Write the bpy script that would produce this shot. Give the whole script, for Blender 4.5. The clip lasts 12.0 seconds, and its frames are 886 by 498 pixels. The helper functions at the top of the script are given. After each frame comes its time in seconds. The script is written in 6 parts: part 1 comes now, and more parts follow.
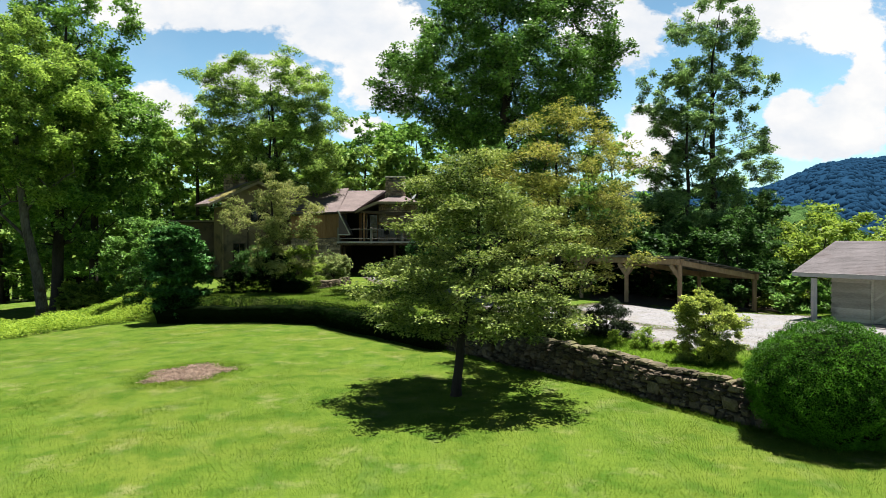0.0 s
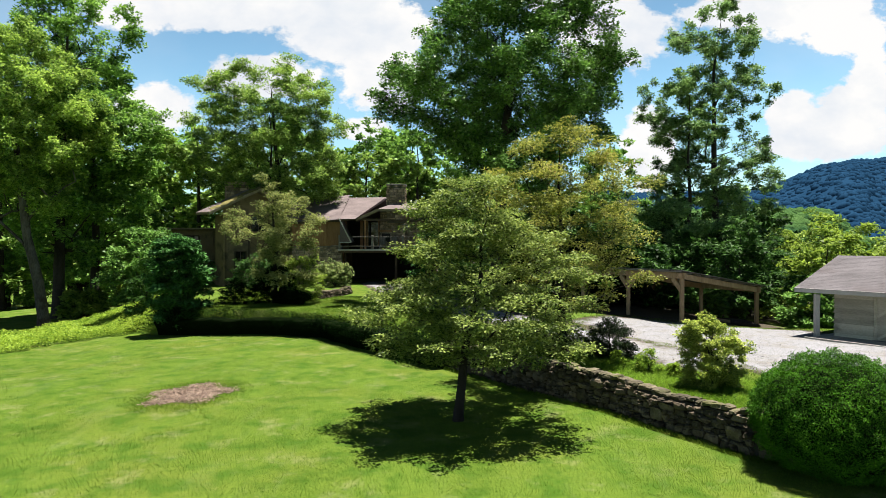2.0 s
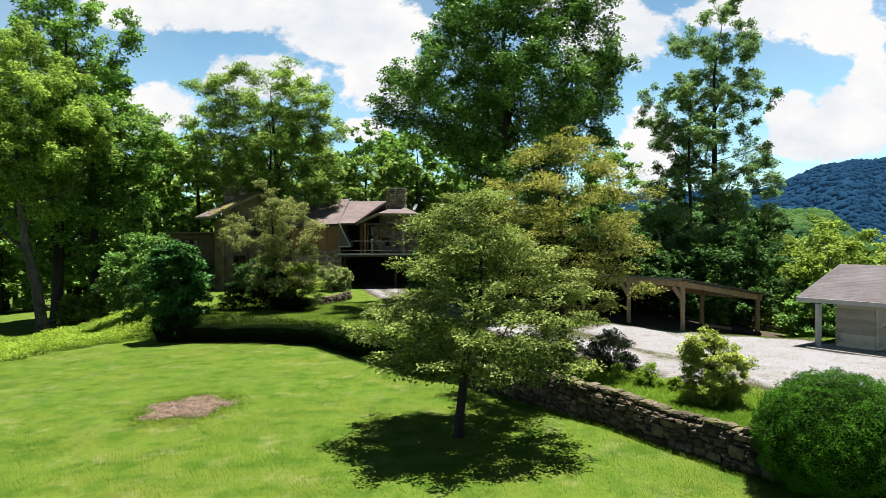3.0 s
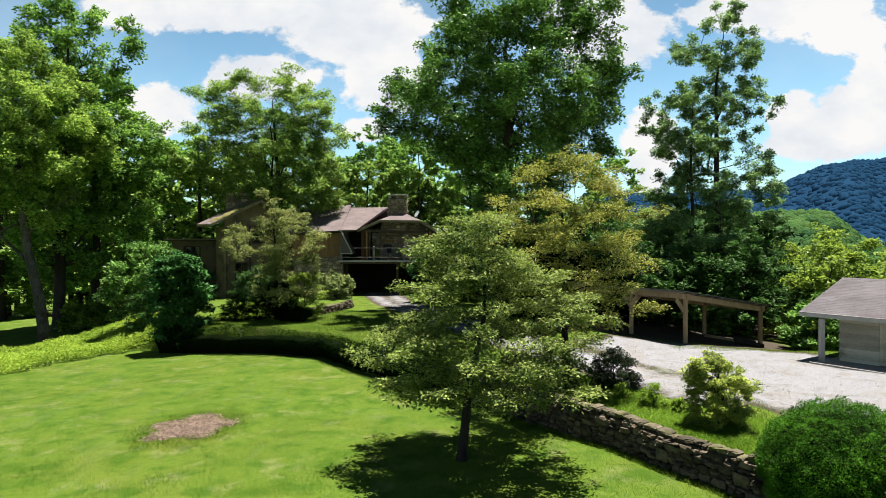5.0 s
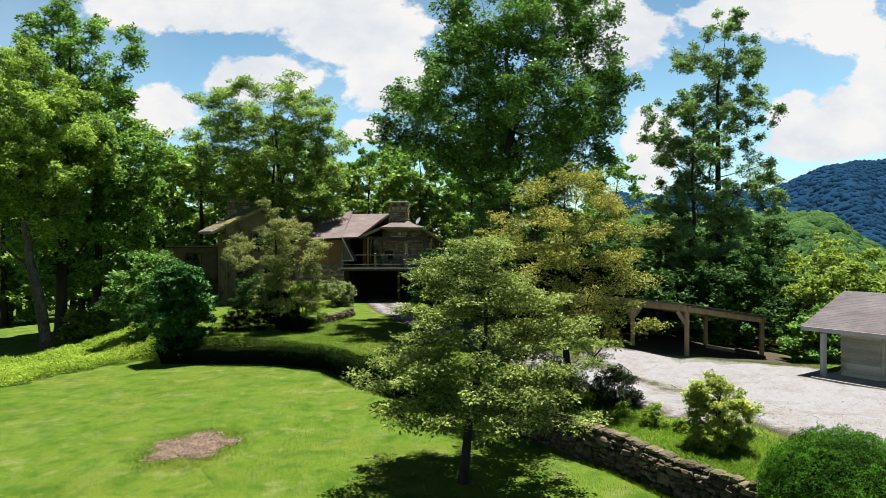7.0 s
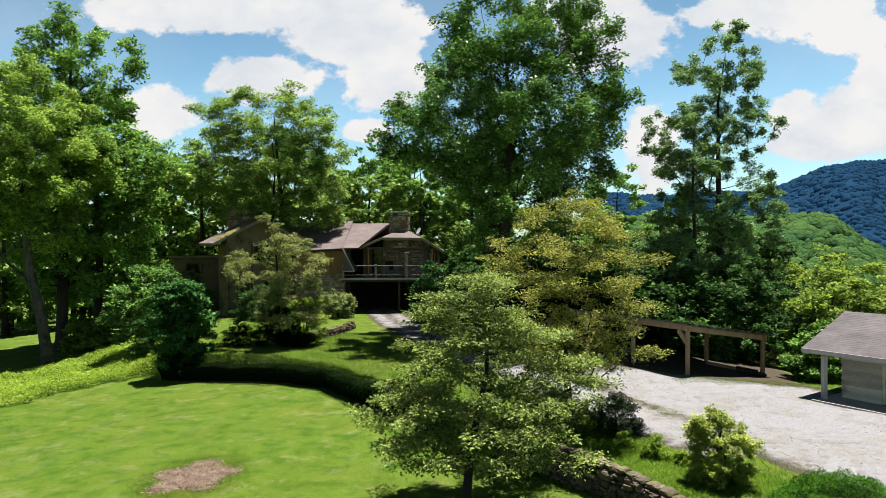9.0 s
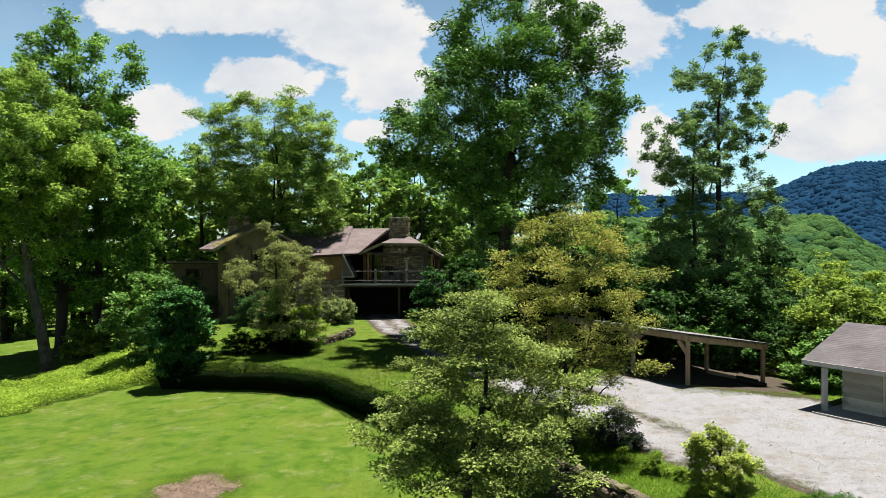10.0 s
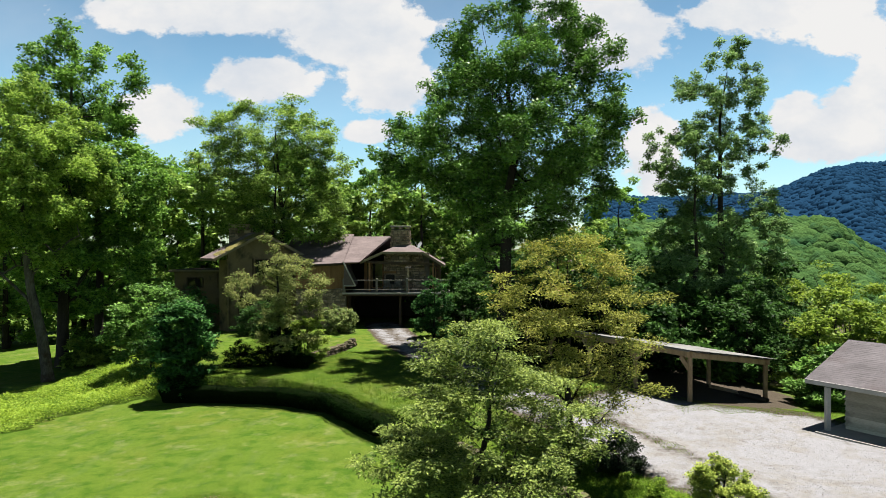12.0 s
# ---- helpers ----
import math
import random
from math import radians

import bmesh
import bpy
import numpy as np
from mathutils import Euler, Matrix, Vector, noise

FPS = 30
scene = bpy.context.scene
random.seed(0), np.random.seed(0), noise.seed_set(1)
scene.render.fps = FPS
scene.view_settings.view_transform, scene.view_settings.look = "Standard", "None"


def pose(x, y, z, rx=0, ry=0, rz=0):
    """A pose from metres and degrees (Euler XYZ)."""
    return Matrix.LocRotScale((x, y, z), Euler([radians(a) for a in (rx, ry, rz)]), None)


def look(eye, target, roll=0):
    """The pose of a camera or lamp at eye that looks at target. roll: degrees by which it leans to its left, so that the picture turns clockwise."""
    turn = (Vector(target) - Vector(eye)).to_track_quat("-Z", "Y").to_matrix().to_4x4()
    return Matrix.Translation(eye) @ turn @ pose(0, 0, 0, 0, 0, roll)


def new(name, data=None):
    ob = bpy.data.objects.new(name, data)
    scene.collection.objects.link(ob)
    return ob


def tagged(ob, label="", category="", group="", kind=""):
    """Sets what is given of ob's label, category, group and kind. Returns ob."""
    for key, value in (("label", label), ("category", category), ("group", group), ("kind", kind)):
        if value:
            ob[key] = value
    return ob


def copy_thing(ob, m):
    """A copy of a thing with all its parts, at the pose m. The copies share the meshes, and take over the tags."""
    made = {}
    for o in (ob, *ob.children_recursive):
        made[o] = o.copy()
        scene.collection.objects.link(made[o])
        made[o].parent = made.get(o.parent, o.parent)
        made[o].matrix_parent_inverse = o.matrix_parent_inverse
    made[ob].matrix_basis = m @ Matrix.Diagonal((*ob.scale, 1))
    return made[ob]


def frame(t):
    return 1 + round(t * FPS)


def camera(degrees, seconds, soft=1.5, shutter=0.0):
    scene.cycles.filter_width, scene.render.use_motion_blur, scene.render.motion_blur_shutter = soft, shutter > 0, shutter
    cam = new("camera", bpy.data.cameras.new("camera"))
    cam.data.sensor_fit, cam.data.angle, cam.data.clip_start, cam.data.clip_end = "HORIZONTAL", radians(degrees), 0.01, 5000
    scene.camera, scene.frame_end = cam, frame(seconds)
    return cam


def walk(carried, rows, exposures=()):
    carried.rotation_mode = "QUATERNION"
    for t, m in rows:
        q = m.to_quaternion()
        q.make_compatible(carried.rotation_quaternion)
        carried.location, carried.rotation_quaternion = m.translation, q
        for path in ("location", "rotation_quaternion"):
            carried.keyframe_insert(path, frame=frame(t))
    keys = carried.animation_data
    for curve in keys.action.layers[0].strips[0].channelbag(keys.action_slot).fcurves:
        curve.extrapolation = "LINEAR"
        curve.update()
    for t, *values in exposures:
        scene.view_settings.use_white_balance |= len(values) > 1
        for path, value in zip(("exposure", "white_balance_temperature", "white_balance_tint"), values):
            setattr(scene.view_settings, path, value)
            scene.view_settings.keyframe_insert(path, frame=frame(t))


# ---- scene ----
cam = camera(70.0, 12.0, soft=0.5)
METRES, EYE, TILT = 4.0, 3.7, -0.6
ROWS = [
    (0.0, 0.0000, 0.0000, 0.0000, 0.000, 0.000, 0.000),
    (0.5, -0.0039, -0.0005, 0.0299, 0.026, 0.017, 0.000),
    (1.0, -0.0065, -0.0021, 0.0606, 0.034, 0.026, 0.034),
    (1.5, -0.0085, 0.0021, 0.0972, 0.043, 0.034, 0.034),
    (2.0, -0.0081, 0.0118, 0.1425, 0.077, 0.069, 0.000),
    (2.5, -0.0064, 0.0257, 0.1874, 0.069, 0.069, -0.009),
    (3.0, -0.0081, 0.0412, 0.2309, 0.060, 0.069, -0.009),
    (5.0, -0.0237, 0.0474, 0.3679, 0.146, 0.086, 0.017),
    (5.5, -0.0274, 0.0467, 0.4079, 0.172, 0.112, 0.026),
    (6.0, -0.0300, 0.0458, 0.4414, 0.206, 0.112, 0.017),
    (6.5, -0.0278, 0.0440, 0.4651, 0.240, 0.120, 0.017),
    (7.0, -0.0245, 0.0432, 0.4999, 0.258, 0.137, 0.026),
    (9.0, -0.0262, 0.0401, 0.7129, 0.300, 0.155, 0.103),
    (9.5, -0.0219, 0.0473, 0.7673, 0.318, 0.189, 0.086),
    (10.0, -0.0196, 0.0536, 0.8137, 0.318, 0.215, 0.077),
    (10.5, -0.0227, 0.0581, 0.8510, 0.318, 0.223, 0.069),
    (11.0, -0.0310, 0.0620, 0.8906, 0.335, 0.240, 0.077),
    (11.5, -0.0337, 0.0635, 0.9401, 0.343, 0.240, 0.069),
    (12.0, -0.0350, 0.0621, 0.9901, 0.361, 0.240, 0.077),
]
walk(cam, [(t, pose(0, 0, EYE, TILT, 0, 0) @ pose(METRES * x, METRES * y, METRES * z, 90 + pitch, roll, yaw))
           for t, x, y, z, yaw, pitch, roll in ROWS],
     exposures=[(0.0, 1.84), (6.0, 1.74), (12.0, 1.64)])

# ---- sky and sun ----
SUN_TO = Vector((0.18, 0.17, 1.0)).normalized()
sun = new("sun", bpy.data.lights.new("sun", "SUN"))
sun.data.energy, sun.data.angle, sun.data.color = 5.0, radians(0.55), (1.0, 0.95, 0.86)
sun.matrix_world = look(SUN_TO * 60, (0, 0, 0))

# white cumulus: (across, up, half width, half height), as slopes seen looking along +y
CLOUDS = [
    (-0.330, 0.372, 0.268, 0.041), (-0.133, 0.337, 0.116, 0.054), (-0.088, 0.256, 0.071, 0.049), (-0.124, 0.180, 0.040, 0.018),
    (-0.294, 0.261, 0.085, 0.038), (-0.455, 0.207, 0.070, 0.038), (0.260, 0.328, 0.080, 0.076), (0.197, 0.372, 0.071, 0.029),
    (0.322, 0.149, 0.045, 0.071), (0.546, 0.368, 0.152, 0.045), (0.635, 0.328, 0.071, 0.038), (0.407, 0.359, 0.029, 0.018),
    (0.640, 0.207, 0.067, 0.055), (0.550, 0.198, 0.038, 0.045), (0.671, 0.256, 0.036, 0.054), (0.599, 0.158, 0.116, 0.027),
]


def link(nt, a, b):
    nt.links.new(a, b)


def node(nt, kind, **inputs):
    n = nt.nodes.new(kind)
    for k, v in inputs.items():
        n.inputs[k.replace("_", " ")].default_value = v
    return n


def maths(nt, op, a, b=None, clamp=False):
    n = nt.nodes.new("ShaderNodeMath")
    n.operation, n.use_clamp = op, clamp
    for i, v in enumerate((a, b)):
        if v is None:
            continue
        if isinstance(v, (int, float)):
            n.inputs[i].default_value = v
        else:
            link(nt, v, n.inputs[i])
    return n.outputs[0]


def make_world():
    w = bpy.data.worlds.new("world")
    scene.world = w
    w.use_nodes = True
    nt = w.node_tree
    nt.nodes.clear()
    out, bg = nt.nodes.new("ShaderNodeOutputWorld"), nt.nodes.new("ShaderNodeBackground")
    sky = nt.nodes.new("ShaderNodeTexSky")
    sky.sky_type, sky.sun_disc = "NISHITA", False
    sky.sun_elevation = math.asin(SUN_TO.z)
    sky.sun_rotation = math.atan2(SUN_TO.x, SUN_TO.y)
    sky.air_density, sky.dust_density, sky.ozone_density = 1.0, 0.5, 1.2
    co = nt.nodes.new("ShaderNodeTexCoord")
    sep = nt.nodes.new("ShaderNodeSeparateXYZ")
    link(nt, co.outputs["Generated"], sep.inputs[0])
    ahead = maths(nt, "MAXIMUM", maths(nt, "ABSOLUTE", sep.outputs[1]), 0.12)
    u, v = maths(nt, "DIVIDE", sep.outputs[0], ahead), maths(nt, "DIVIDE", sep.outputs[2], ahead)
    flat = nt.nodes.new("ShaderNodeCombineXYZ")
    link(nt, u, flat.inputs[0]), link(nt, maths(nt, "MULTIPLY", v, 1.5), flat.inputs[1])
    big = node(nt, "ShaderNodeTexNoise", Scale=9.0, Detail=9.0, Roughness=0.62)
    link(nt, flat.outputs[0], big.inputs["Vector"])
    soft = node(nt, "ShaderNodeTexNoise", Scale=3.2, Detail=5.0, Roughness=0.55)
    link(nt, flat.outputs[0], soft.inputs["Vector"])
    total = None
    for cx, cz, rx, rz in CLOUDS:
        a = maths(nt, "DIVIDE", maths(nt, "SUBTRACT", u, cx), rx)
        b = maths(nt, "DIVIDE", maths(nt, "SUBTRACT", v, cz), rz)
        d = maths(nt, "SQRT", maths(nt, "ADD", maths(nt, "MULTIPLY", a, a), maths(nt, "MULTIPLY", b, b)))
        blob = maths(nt, "SUBTRACT", 1.25, d)
        total = blob if total is None else maths(nt, "SMOOTH_MAX", total, blob)
    total = maths(nt, "MAXIMUM", total, -0.4)
    curl = node(nt, "ShaderNodeTexNoise", Scale=26.0, Detail=6.0, Roughness=0.6)
    link(nt, flat.outputs[0], curl.inputs["Vector"])
    edge = maths(nt, "ADD", total, maths(nt, "MULTIPLY", maths(nt, "SUBTRACT", big.outputs[0], 0.5), 1.5))
    edge = maths(nt, "ADD", edge, maths(nt, "MULTIPLY", maths(nt, "SUBTRACT", curl.outputs[0], 0.5), 0.9))
    mask = maths(nt, "MULTIPLY", maths(nt, "SUBTRACT", edge, 0.16), 5.0, clamp=True)
    haze = maths(nt, "MULTIPLY", maths(nt, "SUBTRACT", soft.outputs[0], 0.38), 1.6, clamp=True)
    mask = maths(nt, "MAXIMUM", mask, maths(nt, "MULTIPLY", maths(nt, "MULTIPLY", haze, 0.30), maths(nt, "MULTIPLY", maths(nt, "SUBTRACT", 0.7, sep.outputs[2]), 3.0, clamp=True)))
    shade = nt.nodes.new("ShaderNodeMix")
    shade.data_type = "RGBA"
    lit = maths(nt, "ADD", maths(nt, "MULTIPLY", maths(nt, "SUBTRACT", soft.outputs[0], 0.42), 4.0), maths(nt, "MULTIPLY", maths(nt, "SUBTRACT", big.outputs[0], 0.5), 2.2))
    link(nt, maths(nt, "ADD", lit, 0.45, clamp=True), shade.inputs["Factor"])
    shade.inputs["A"].default_value, shade.inputs["B"].default_value = (7.8, 8.4, 9.2, 1), (10.3, 10.2, 10.1, 1)
    mix = nt.nodes.new("ShaderNodeMix")
    mix.data_type = "RGBA"
    link(nt, mask, mix.inputs["Factor"])
    air = nt.nodes.new("ShaderNodeMix")
    air.data_type, air.blend_type = "RGBA", "MULTIPLY"
    air.inputs["Factor"].default_value, air.inputs["B"].default_value = 1.0, (1.50, 1.90, 1.80, 1)
    link(nt, sky.outputs[0], air.inputs["A"])
    # the upper sky is darkened beyond the sky model, to cut fill light
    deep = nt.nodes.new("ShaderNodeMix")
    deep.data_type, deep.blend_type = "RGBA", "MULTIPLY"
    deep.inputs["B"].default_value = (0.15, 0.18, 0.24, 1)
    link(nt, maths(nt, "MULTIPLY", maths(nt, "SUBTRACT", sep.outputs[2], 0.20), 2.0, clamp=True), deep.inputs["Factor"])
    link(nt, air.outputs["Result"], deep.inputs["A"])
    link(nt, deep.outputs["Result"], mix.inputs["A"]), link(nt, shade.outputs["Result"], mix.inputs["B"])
    link(nt, mix.outputs["Result"], bg.inputs["Color"])
    bg.inputs["Strength"].default_value = 0.0275
    link(nt, bg.outputs[0], out.inputs["Surface"])


make_world()

# ---- materials ----
def material(name, low, high, scale=3.0, fine=40.0, rough=0.85, bump=0.3, stretch=(1, 1, 1), spread=0.0, island=False, metal=0.0,
             stain=None, stain_scale=0.5, bump_size=0.02, spec=0.18):
    """Two colours mixed by noise at two scales, with relief; spread varies the value from piece to piece."""
    m = bpy.data.materials.new(name)
    m.use_nodes = True
    nt = m.node_tree
    b = nt.nodes["Principled BSDF"]
    b.inputs["Roughness"].default_value, b.inputs["Metallic"].default_value = rough, metal
    b.inputs["Specular IOR Level"].default_value = spec
    geo = nt.nodes.new("ShaderNodeNewGeometry")
    mp = nt.nodes.new("ShaderNodeMapping")
    mp.inputs["Scale"].default_value = stretch
    link(nt, geo.outputs["Position"], mp.inputs["Vector"])
    n1 = node(nt, "ShaderNodeTexNoise", Scale=scale, Detail=4.0, Roughness=0.6)
    n2 = node(nt, "ShaderNodeTexNoise", Scale=fine, Detail=3.0, Roughness=0.65)
    for n in (n1, n2):
        link(nt, mp.outputs[0], n.inputs["Vector"])
    f = maths(nt, "ADD", maths(nt, "MULTIPLY", n1.outputs[0], 0.55), maths(nt, "MULTIPLY", n2.outputs[0], 0.45))
    f = maths(nt, "MULTIPLY", maths(nt, "SUBTRACT", f, 0.32), 2.8, clamp=True)
    mix = nt.nodes.new("ShaderNodeMix")
    mix.data_type = "RGBA"
    mix.inputs["A"].default_value, mix.inputs["B"].default_value = (*low, 1), (*high, 1)
    link(nt, f, mix.inputs["Factor"])
    col = mix.outputs["Result"]
    if stain:
        n3 = node(nt, "ShaderNodeTexNoise", Scale=stain_scale, Detail=5.0, Roughness=0.65)
        link(nt, geo.outputs["Position"], n3.inputs["Vector"])
        k = maths(nt, "MULTIPLY", maths(nt, "SUBTRACT", n3.outputs[0], 0.52), 6.0, clamp=True)
        mx = nt.nodes.new("ShaderNodeMix")
        mx.data_type = "RGBA"
        mx.inputs["B"].default_value = (*stain, 1)
        link(nt, k, mx.inputs["Factor"]), link(nt, col, mx.inputs["A"])
        col = mx.outputs["Result"]
    if spread:
        if island:
            rnd = geo.outputs["Random Per Island"]
        else:
            rnd = nt.nodes.new("ShaderNodeObjectInfo").outputs["Random"]
        hsv = nt.nodes.new("ShaderNodeHueSaturation")
        link(nt, maths(nt, "ADD", maths(nt, "MULTIPLY", rnd, 2 * spread), 1 - spread), hsv.inputs["Value"])
        link(nt, col, hsv.inputs["Color"])
        col = hsv.outputs["Color"]
    link(nt, col, b.inputs["Base Color"])
    if bump:
        bp = node(nt, "ShaderNodeBump", Strength=bump, Distance=bump_size)
        link(nt, n2.outputs[0], bp.inputs["Height"])
        link(nt, bp.outputs[0], b.inputs["Normal"])
    return m


def leaf_material(name, dark, light, clear=0.35, gloss=0.45, tip=None, patch=0.6, single=0.6, area=1.0, spec=0.06):
    """Leaves: colour differs from leaf to leaf and from bough to bough; light comes through them."""
    m = bpy.data.materials.new(name)
    m.use_nodes = True
    nt = m.node_tree
    b = nt.nodes["Principled BSDF"]
    b.inputs["Roughness"].default_value = gloss
    b.inputs["Specular IOR Level"].default_value = spec
    geo = nt.nodes.new("ShaderNodeNewGeometry")
    n1 = node(nt, "ShaderNodeTexNoise", Scale=patch, Detail=2.0)
    link(nt, geo.outputs["Position"], n1.inputs["Vector"])
    f = maths(nt, "ADD", maths(nt, "MULTIPLY", geo.outputs["Random Per Island"], single),
              maths(nt, "MULTIPLY", maths(nt, "SUBTRACT", n1.outputs[0], 0.3), area), clamp=True)
    ramp = nt.nodes.new("ShaderNodeValToRGB")
    ramp.color_ramp.elements[0].color, ramp.color_ramp.elements[1].color = (*dark, 1), (*light, 1)
    ramp.color_ramp.elements[0].position, ramp.color_ramp.elements[1].position = 0.15, 0.85
    if tip:
        e = ramp.color_ramp.elements.new(0.97)
        e.color = (*tip, 1)
    link(nt, f, ramp.inputs[0])
    link(nt, ramp.outputs[0], b.inputs["Base Color"])
    tr = nt.nodes.new("ShaderNodeBsdfTranslucent")
    hs = nt.nodes.new("ShaderNodeHueSaturation")
    hs.inputs["Saturation"].default_value, hs.inputs["Value"].default_value = 1.05, 1.15
    link(nt, ramp.outputs[0], hs.inputs["Color"])
    link(nt, hs.outputs[0], tr.inputs["Color"])
    mx = nt.nodes.new("ShaderNodeMixShader")
    mx.inputs[0].default_value = clear
    link(nt, b.outputs[0], mx.inputs[1]), link(nt, tr.outputs[0], mx.inputs[2])
    link(nt, mx.outputs[0], nt.nodes["Material Output"].inputs["Surface"])
    return m


BARK = material("bark", (0.010, 0.008, 0.007), (0.045, 0.037, 0.029), 2.0, 22.0, 0.95, 0.9, (1, 1, 0.25))
BARK_DOG = material("bark_dogwood", (0.008, 0.006, 0.005), (0.030, 0.025, 0.021), 3.0, 40.0, 0.95, 0.9, (1, 1, 0.4))
BARK_PALE = material("bark_pale", (0.010, 0.008, 0.007), (0.112, 0.099, 0.086), 2.4, 14.0, 0.95, 1.0, (1, 1, 0.3), stain=(0.036, 0.022, 0.014), stain_scale=1.3, bump_size=0.06)
LEAF_DOG = leaf_material("leaf_dogwood", (0.018, 0.044, 0.007), (0.262, 0.325, 0.080), 0.28, 0.45, patch=0.9, spec=0.09)
LEAF_YELLOW = leaf_material("leaf_yellowing", (0.042, 0.068, 0.011), (0.345, 0.350, 0.078), 0.30, 0.45, tip=(0.283, 0.195, 0.085), patch=0.7)
LEAF_SAGE = leaf_material("leaf_dull", (0.046, 0.076, 0.017), (0.321, 0.338, 0.120), 0.33, 0.45, patch=0.6)
LEAF_OAK = leaf_material("leaf_oak", (0.016, 0.050, 0.011), (0.165, 0.305, 0.063), 0.20, 0.38, patch=0.35, single=0.5, area=1.15)
LEAF_MAPLE = leaf_material("leaf_maple", (0.046, 0.105, 0.017), (0.290, 0.410, 0.092), 0.34, 0.45, patch=0.3)
LEAF_ASH = leaf_material("leaf_ash", (0.050, 0.112, 0.018), (0.340, 0.470, 0.098), 0.42, 0.45, patch=0.3)
LEAF_TALL = leaf_material("leaf_tulip", (0.030, 0.080, 0.021), (0.270, 0.400, 0.137), 0.28, 0.4, patch=0.35)
LEAF_WOOD = leaf_material("leaf_woods", (0.027, 0.078, 0.016), (0.244, 0.415, 0.078), 0.28, 0.5, patch=0.15)
LEAF_BRIGHT = leaf_material("leaf_thicket", (0.034, 0.076, 0.010), (0.266, 0.353, 0.060), 0.42, 0.45, patch=0.4)
LEAF_BOX = leaf_material("leaf_boxwood", (0.003, 0.020, 0.002), (0.068, 0.185, 0.012), 0.05, 0.5, patch=1.2, spec=0.03)
LEAF_AZALEA = leaf_material("leaf_azalea", (0.062, 0.110, 0.018), (0.470, 0.530, 0.115), 0.38, 0.45, patch=2.0)
LEAF_SUMAC = leaf_material("leaf_sumac", (0.006, 0.026, 0.008), (0.072, 0.185, 0.044), 0.22, 0.42, patch=0.5)
# hedge leaves are near-black: the shade they stand in is put into the colour
LEAF_HEDGE_SHADED = leaf_material("leaf_hedge_shaded", (0.001, 0.004, 0.001), (0.005, 0.017, 0.002), 0.2, 0.6, patch=0.8, spec=0.01)
# a darker leaf copy with the tall trees' shade put into its colour
LEAF_SHADED = leaf_material("leaf_shaded", (0.010, 0.031, 0.007), (0.057, 0.125, 0.025), 0.3, 0.5, patch=0.4)
LEAF_COVER = leaf_material("leaf_groundcover", (0.070, 0.143, 0.015), (0.326, 0.435, 0.061), 0.42, 0.5, patch=0.5)
LEAF_VARIEG = leaf_material("leaf_pale_shrub", (0.042, 0.080, 0.022), (0.300, 0.350, 0.125), 0.32, 0.45, patch=1.0)
LEAF_DARKRED = leaf_material("leaf_dark_shrub", (0.009, 0.018, 0.008), (0.044, 0.067, 0.029), 0.2, 0.45, patch=1.0)
GRASS = leaf_material("grass_blade", (0.030, 0.066, 0.006), (0.104, 0.160, 0.021), 0.5, 0.6, tip=(0.125, 0.142, 0.032), patch=1.5, single=0.35, area=2.0, spec=0.03)
GRASS_LUSH = leaf_material("grass_lush", (0.056, 0.122, 0.010), (0.200, 0.315, 0.042), 0.5, 0.6, patch=0.6, single=0.6, area=1.2, spec=0.03)
PEBBLE = material("gravel_pebble", (0.075, 0.074, 0.078), (0.215, 0.213, 0.222), 6.0, 50.0, 0.9, 0.3, spread=0.35, island=True)
LITTER = material("leaf_litter", (0.033, 0.024, 0.018), (0.116, 0.090, 0.061), 3.0, 30.0, 0.95, 0.3, spread=0.4, island=True)
# near-black filling of bushes, painted as the shade behind their leaves
CORE_SHADE = material("shrub_heart_shade", (0.002, 0.004, 0.001), (0.006, 0.011, 0.003), 4.0, 30.0, 0.95, 0.6, spec=0.02)
SHINGLE = material("roof_shingle", (0.054, 0.049, 0.053), (0.108, 0.098, 0.106), 1.2, 26.0, 0.9, 0.4, spread=0.08, stain=(0.061, 0.050, 0.052), stain_scale=0.35, island=True, bump_size=0.008)
SHINGLE_HOUSE = material("house_shingle", (0.076, 0.060, 0.061), (0.152, 0.121, 0.121), 0.8, 18.0, 0.92, 0.4, spread=0.07, island=True)
MOSS = material("roof_moss", (0.061, 0.055, 0.025), (0.144, 0.126, 0.033), 3.0, 20.0, 0.95, 0.8)
WOOD_RAW = material("weathered_timber", (0.163, 0.107, 0.060), (0.361, 0.261, 0.159), 2.0, 24.0, 0.85, 0.35, (1, 1, 0.2), spread=0.12)
WOOD_GREY = material("greyed_board", (0.097, 0.088, 0.076), (0.218, 0.203, 0.182), 2.2, 26.0, 0.9, 0.4, spread=0.15)
WOOD_DARK = material("dark_timber", (0.030, 0.021, 0.015), (0.079, 0.055, 0.036), 2.0, 20.0, 0.8, 0.3, spread=0.1)
WOOD_WARM = material("warm_board", (0.144, 0.077, 0.034), (0.255, 0.144, 0.071), 2.0, 20.0, 0.75, 0.3, (1, 1, 0.15), spread=0.1)
SIDING = material("bare_siding", (0.282, 0.256, 0.202), (0.527, 0.484, 0.399), 1.3, 30.0, 0.85, 0.3, (0.35, 0.35, 1.5), spread=0.32, stain=(0.159, 0.144, 0.123), stain_scale=0.8)
STUCCO = material("olive_stucco", (0.105, 0.078, 0.046), (0.186, 0.138, 0.079), 0.8, 30.0, 0.9, 0.35, stain=(0.050, 0.042, 0.030), stain_scale=0.7)
